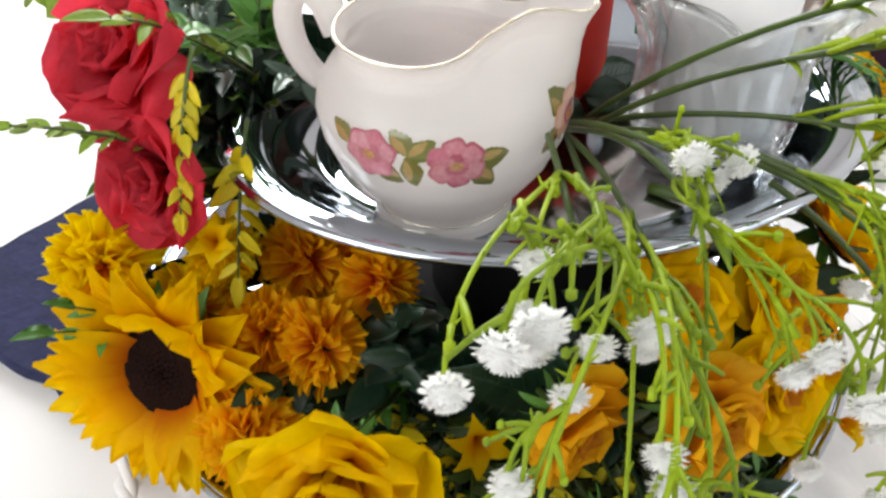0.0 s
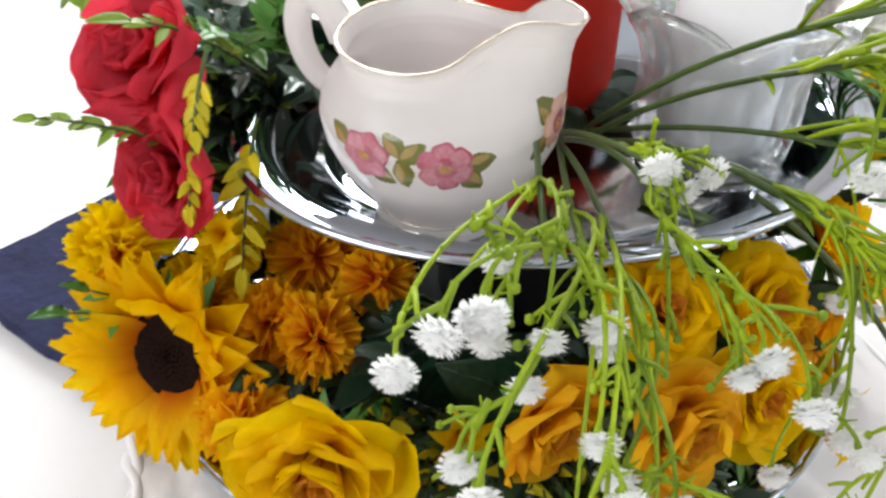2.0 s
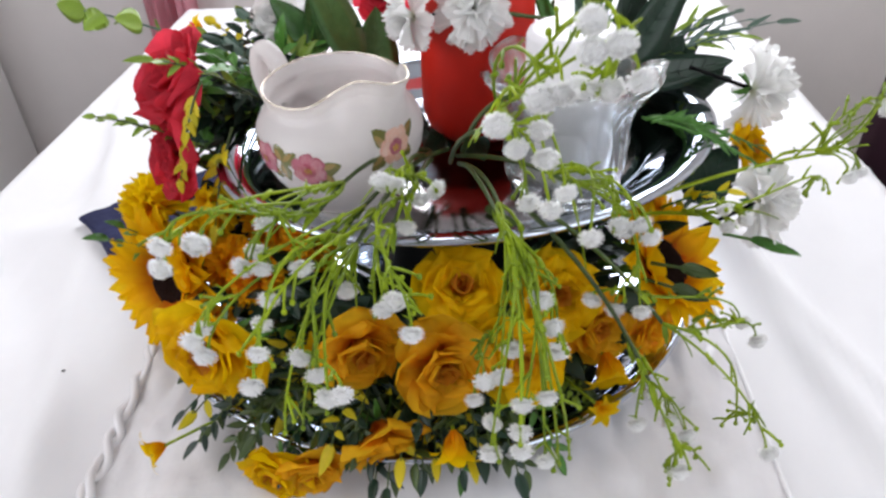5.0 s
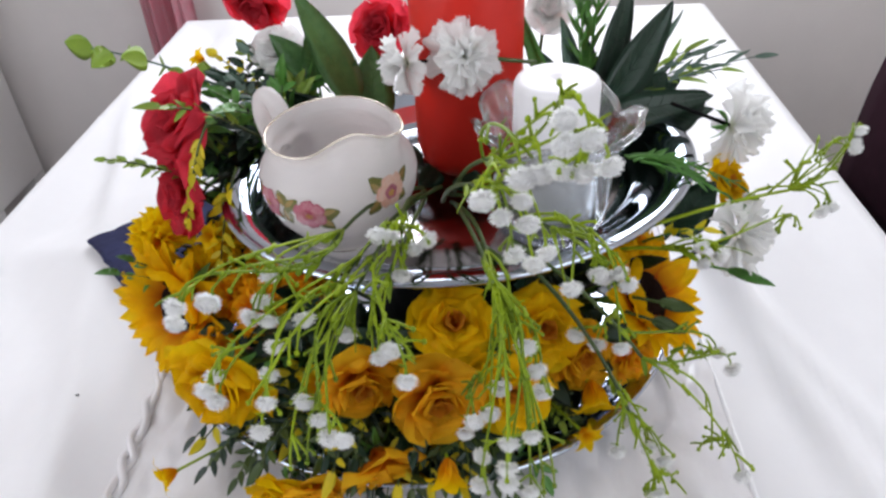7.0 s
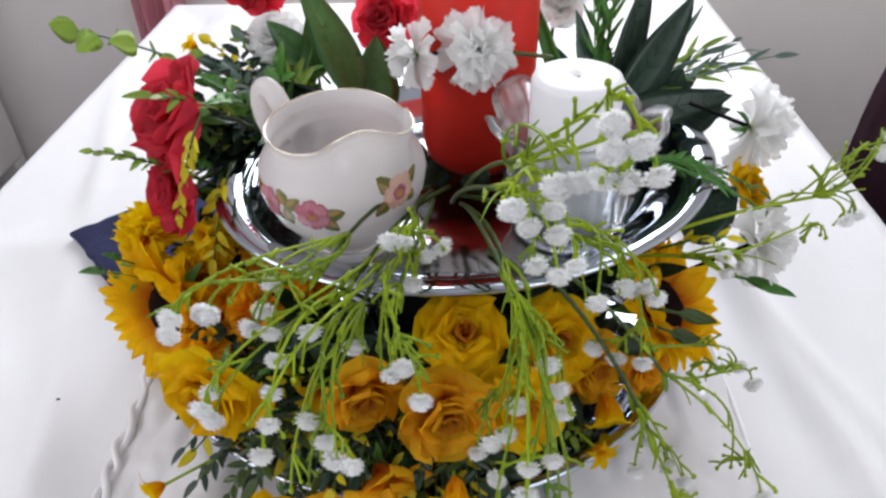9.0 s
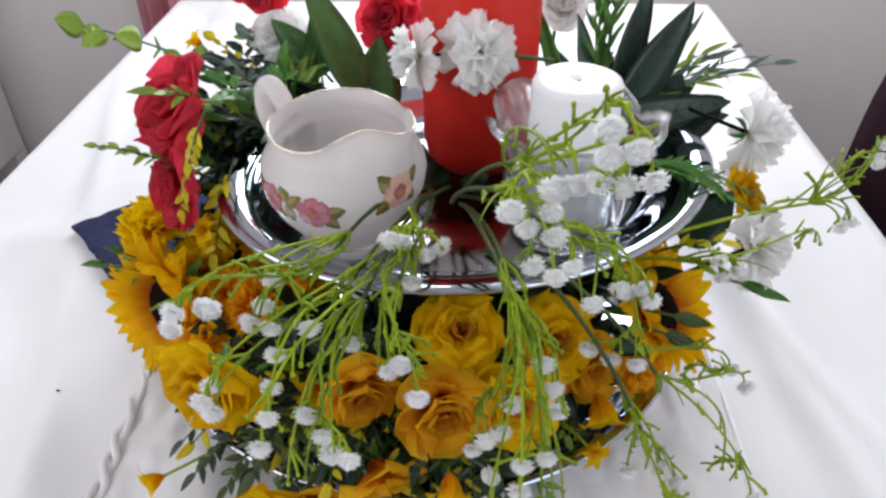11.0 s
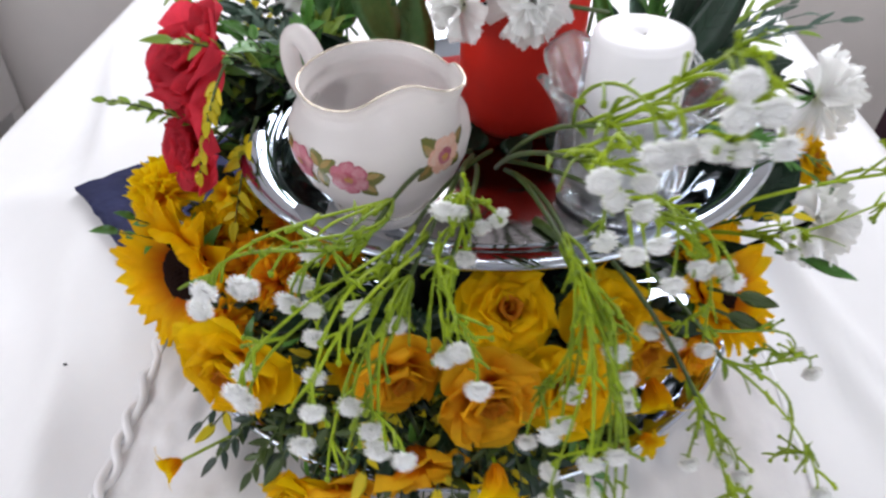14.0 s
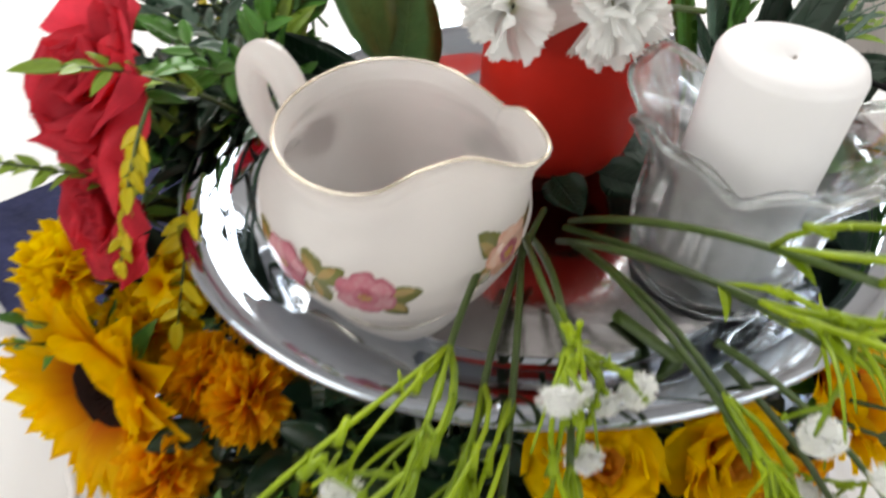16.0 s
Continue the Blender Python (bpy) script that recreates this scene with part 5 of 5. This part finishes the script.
for deg in (188, 226, 262, 300, 338):
    c, d = math.cos(radians(deg)), math.sin(radians(deg))
    broad_leaf("dark green leaf lying at the red candle's foot", (0.148 + 0.034 * c, 0.330 + 0.034 * d, 0.1195), (0.148 + 0.060 * c - 0.012 * d, 0.330 + 0.056 * d + 0.012 * c, 0.1200), 0.020, DARK_SHADED_LEAF, 0, 0, 20)
# grassy tufts beside the candle
for i in range(9):
    a = rng.uniform(-0.3, 1.0)
    tip = (0.300 + 0.06 * rng.random(), 0.36 + 0.07 * rng.random(), 0.150 + rng.uniform(-0.006, 0.02))
    leaf_sprig("grass_sprig", "grassy grey-green sprig with narrow leaves", "grass", (0.245, 0.345, 0.142), tip, (GREY_LEAF, PALE_LEAF)[i % 2], (0.030, 0.0042), 5, 0.010, GREY_LEAF, 24, 0.25, 80 + i, group="grassy sprigs")
for i in range(6):
    leaf_sprig("grass_sprig", "upright green sprig with narrow leaves", "grass", (0.228, 0.345, 0.150), (0.228 + rng.uniform(-0.02, 0.012), 0.365, 0.225 + rng.uniform(-0.015, 0.01)), LEAF, (0.022, 0.0035), 8, 0.0, LEAF, 24, 0.2, 95 + i, group="grassy sprigs")
# green fern under the white carnation at the plate's end
for i in range(9):
    leaf_sprig("fern_sprig", "fresh green fern sprig over the plate's end", "fern", (0.245 + rng.uniform(0, 0.01), 0.268 + rng.uniform(-0.006, 0.006), 0.146), (0.300 + rng.uniform(-0.02, 0.03), 0.272 + rng.uniform(-0.02, 0.03), 0.122 + rng.uniform(-0.01, 0.018)), LEAF, (0.013, 0.0022), 12, 0.010, LEAF, 28, 0.2, 110 + i, group="fern sprigs")
leaf_sprig("leaf_sprig", "yellow-green sprig below the plate's end", "foliage", (0.255, 0.235, 0.105), (0.284, 0.215, 0.128), YELLOW_LEAF, (0.011, 0.005), 7, 0.004, LEAF, 48, 0.2, 130, group="yellow-green sprigs")
# leaf filling between the lower tray's flowers, its near-black colour holding the gaps' shade
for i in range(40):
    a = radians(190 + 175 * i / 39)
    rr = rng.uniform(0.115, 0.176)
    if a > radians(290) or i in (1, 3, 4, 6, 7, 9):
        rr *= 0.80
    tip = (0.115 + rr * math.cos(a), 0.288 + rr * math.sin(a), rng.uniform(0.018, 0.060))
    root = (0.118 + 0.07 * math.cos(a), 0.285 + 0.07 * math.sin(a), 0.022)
    leaf_sprig("leaf_sprig", "small dark green sprig between the flowers", "foliage", root, tip, (DARK_SHADED_LEAF, LEAF, DARK_SHADED_LEAF, OLIVE)[i % 4], (0.014, 0.0075), 9, 0.008, OLIVE, 52, 0.25, 140 + i, group="dark green sprigs")
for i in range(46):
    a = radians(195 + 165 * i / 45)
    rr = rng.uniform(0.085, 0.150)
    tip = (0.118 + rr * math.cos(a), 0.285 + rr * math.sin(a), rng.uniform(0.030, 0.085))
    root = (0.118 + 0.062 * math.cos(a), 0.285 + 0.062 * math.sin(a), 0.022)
    leaf_sprig("leaf_sprig", "broad-leaved sprig coloured near-black for the shade between the flowers", "foliage", root, tip, DARK_SHADED_LEAF, (0.024, 0.015), 7, 0.010, OLIVE, 55, 0.25, 240 + i, group="dark green sprigs")
for i in range(16):
    x = 0.000 + 0.185 * i / 15
    tip = (x + rng.uniform(-0.01, 0.01), 0.118 + 0.9 * (x - 0.11) ** 2 + rng.uniform(-0.012, 0.012), rng.uniform(0.010, 0.032))
    leaf_sprig("leaf_sprig", "green sprig spilling over the tray's front edge", "foliage", (0.11 + 0.75 * (x - 0.11), 0.165, 0.036), tip, (DARK_SHADED_LEAF, OLIVE, OLIVE, LEAF)[i % 4], (0.0135, 0.0050), 11, 0.010, OLIVE, 52, 0.25, 300 + i, group="dark green sprigs")
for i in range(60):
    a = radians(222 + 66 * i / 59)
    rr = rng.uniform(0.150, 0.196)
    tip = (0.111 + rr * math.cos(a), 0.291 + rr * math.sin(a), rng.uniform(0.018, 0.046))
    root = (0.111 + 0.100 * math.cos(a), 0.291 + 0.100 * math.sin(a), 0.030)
    leaf_sprig("leaf_sprig", "dark green sprig hanging over the tray's rim", "foliage", root, tip, (DARK_SHADED_LEAF, OLIVE, YELLOW_LEAF, DARK_SHADED_LEAF, OLIVE)[i % 5], (0.0160, 0.0062), 11, 0.022, OLIVE, 55, 0.25, 400 + i, group="dark green sprigs")
# added near-black leaves that darken the gap behind the orange carnations
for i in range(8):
    leaf_sprig("leaf_sprig", "sprig coloured near-black for the shade behind the orange carnations", "foliage", (0.045, 0.285, 0.045), (-0.035 + 0.008 * i + rng.uniform(-0.004, 0.004), 0.272 + rng.uniform(-0.008, 0.008), 0.088 + rng.uniform(-0.015, 0.012)), DARK_SHADED_LEAF, (0.024, 0.014), 8, 0.008, OLIVE, 50, 0.25, 460 + i, group="dark green sprigs")
for i in range(7):
    leaf_sprig("leaf_sprig", "small green sprig behind the sunflower", "foliage", (-0.035, 0.262, 0.045), (-0.076 + rng.uniform(-0.008, 0.014), 0.245 + rng.uniform(-0.02, 0.025), 0.045 + rng.uniform(0, 0.05)), LEAF, (0.016, 0.0062), 6, 0.004, OLIVE, 45, 0.25, 190 + i, group="dark green sprigs")

# ---- gypsophila ----
ROOT = (0.124, 0.252, 0.1345)
spray("gypsophila spray with white pompon florets hanging over the rim", ROOT, (0.078, 0.140, 0.166), [(0.034, 0.081, 0.189), (0.027, 0.089, 0.173), (0.044, 0.088, 0.185), (0.059, 0.123, 0.171), (0.055, 0.117, 0.161), (0.052, 0.107, 0.160), (0.063, 0.098, 0.166), (0.078, 0.101, 0.164)], 0.020, 0.006, 8, 1)
spray("gypsophila spray with white pompon florets hanging over the rim", ROOT, (0.088, 0.132, 0.158), [(0.061, 0.103, 0.146), (0.091, 0.119, 0.138), (0.067, 0.075, 0.157), (0.039, 0.084, 0.147), (0.040, 0.071, 0.152), (0.040, 0.077, 0.139)], 0.020, 0.004, 8, 2)
spray("gypsophila spray with white pompon florets hanging over the rim", ROOT, (0.096, 0.126, 0.158), [(0.068, 0.063, 0.153), (0.077, 0.081, 0.134), (0.064, 0.059, 0.140), (0.086, 0.069, 0.136), (0.087, 0.074, 0.118), (0.099, 0.054, 0.141)], 0.020, 0.003, 9, 3, [(0.072, 0.078, 0.094), (0.066, 0.072, 0.098), (0.080, 0.090, 0.090)])
spray("short gypsophila spray with white pompon florets", ROOT, (0.116, 0.160, 0.172), [(0.108, 0.139, 0.181), (0.123, 0.147, 0.167), (0.130, 0.147, 0.172), (0.117, 0.137, 0.159), (0.113, 0.145, 0.176)], 0.014, 0.002, 8, 4)
spray("gypsophila spray hanging in front of the open rose", (0.120, 0.235, 0.138), (0.112, 0.130, 0.165), [(0.111, 0.090, 0.151), (0.123, 0.079, 0.148), (0.116, 0.089, 0.156)], 0.016, 0.010, 6, 5, [(0.104, 0.108, 0.135), (0.121, 0.105, 0.136)])
spray("tall gypsophila spray with clustered white pompon florets", (0.135, 0.245, 0.136), (0.164, 0.135, 0.222), [(0.182, 0.075, 0.269), (0.183, 0.075, 0.260), (0.191, 0.075, 0.262), (0.170, 0.090, 0.239), (0.177, 0.090, 0.241), (0.183, 0.085, 0.245), (0.191, 0.085, 0.244), (0.199, 0.080, 0.249)], 0.016, 0.004, 9, 6)
spray("gypsophila spray with clustered white pompon florets", (0.135, 0.242, 0.136), (0.158, 0.140, 0.205), [(0.156, 0.090, 0.230), (0.171, 0.100, 0.223), (0.163, 0.100, 0.216), (0.174, 0.105, 0.209), (0.170, 0.132, 0.174), (0.178, 0.118, 0.179), (0.182, 0.106, 0.194)], 0.012, 0.003, 9, 7)
spray("gypsophila spray reaching over the plate's rim", (0.140, 0.240, 0.136), (0.190, 0.165, 0.165), [(0.195, 0.118, 0.165), (0.213, 0.138, 0.155), (0.209, 0.133, 0.161), (0.219, 0.135, 0.160), (0.223, 0.131, 0.156), (0.205, 0.156, 0.101), (0.216, 0.152, 0.098), (0.227, 0.143, 0.104)], 0.014, 0.006, 12, 8)
spray("bundle of gypsophila hanging straight down over the rim", (0.138, 0.238, 0.136), (0.161, 0.128, 0.163), [(0.174, 0.099, 0.148), (0.179, 0.097, 0.135), (0.182, 0.098, 0.121), (0.163, 0.107, 0.114), (0.151, 0.082, 0.119), (0.158, 0.095, 0.109), (0.146, 0.102, 0.087)], 0.024, 0.006, 14, 9, branch=0.12)
spray("bundle of gypsophila hanging straight down over the rim", (0.138, 0.236, 0.136), (0.163, 0.122, 0.160), [(0.166, 0.073, 0.115), (0.176, 0.076, 0.116), (0.154, 0.084, 0.092), (0.165, 0.066, 0.107), (0.153, 0.075, 0.083), (0.166, 0.068, 0.093), (0.177, 0.076, 0.077)], 0.024, 0.004, 14, 10, [(0.184, 0.082, 0.066), (0.190, 0.090, 0.060)], branch=0.12)
spray("long gypsophila spray reaching out past the tray", (0.225, 0.235, 0.100), (0.345, 0.255, 0.128), [(0.384, 0.270, 0.160), (0.385, 0.270, 0.147), (0.381, 0.268, 0.152), (0.365, 0.250, 0.115), (0.372, 0.252, 0.117)], 0.008, 0.002, 16, 11, [(0.350, 0.262, 0.135), (0.360, 0.262, 0.145)], dark=False)
spray("gypsophila spray beside the white rose", (0.235, 0.232, 0.098), (0.272, 0.216, 0.112), [(0.280, 0.206, 0.122), (0.282, 0.201, 0.114), (0.293, 0.208, 0.114)], 0.006, 0.002, 6, 12, [(0.330, 0.222, 0.120), (0.345, 0.228, 0.118)], dark=False)
spray("trailing gypsophila spray lying over the tray's edge", (0.175, 0.180, 0.145), (0.240, 0.148, 0.092), [(0.292, 0.178, 0.066), (0.300, 0.172, 0.058), (0.296, 0.120, 0.028)], 0.010, 0.003, 6, 13, [(0.290, 0.130, 0.040), (0.283, 0.134, 0.034), (0.277, 0.136, 0.030), (0.262, 0.166, 0.078), (0.280, 0.170, 0.070)])
spray("gypsophila spray trailing onto the satin runner", (0.180, 0.175, 0.140), (0.232, 0.128, 0.072), [(0.232, 0.132, 0.060), (0.243, 0.122, 0.050), (0.252, 0.118, 0.044), (0.246, 0.104, 0.034), (0.226, 0.118, 0.052)], 0.010, 0.002, 6, 14, [(0.248, 0.108, 0.042), (0.240, 0.105, 0.036), (0.256, 0.110, 0.036)])

crumb = bmesh.new()
bmesh.ops.create_icosphere(crumb, subdivisions=1, radius=0.0012, matrix=Matrix.Diagonal((1.5, 0.7, 0.5, 1)))
crumb_ob = part("crumb", crumb, BLACK)
crumb_ob.matrix_world = Matrix.Translation(P(-0.129, 0.206, sag(-0.129, 0.206) + 0.0006))
tagged(crumb_ob, "small dark crumb on the white tablecloth", "crumb")

stub = tube(bmesh.new(), bend((0, 0, 0), (0.022, -0.030, 0.001), 0.001, 8), 0.0026, 0.0024, 10)
stub_ob = part("cut_stem", stub, OLIVE)
stub_ob.matrix_world = Matrix.Translation(P(0.154, 0.218, 0.1170))
tagged(stub_ob, "thick dark green cut stem lying on the plate", "stem")
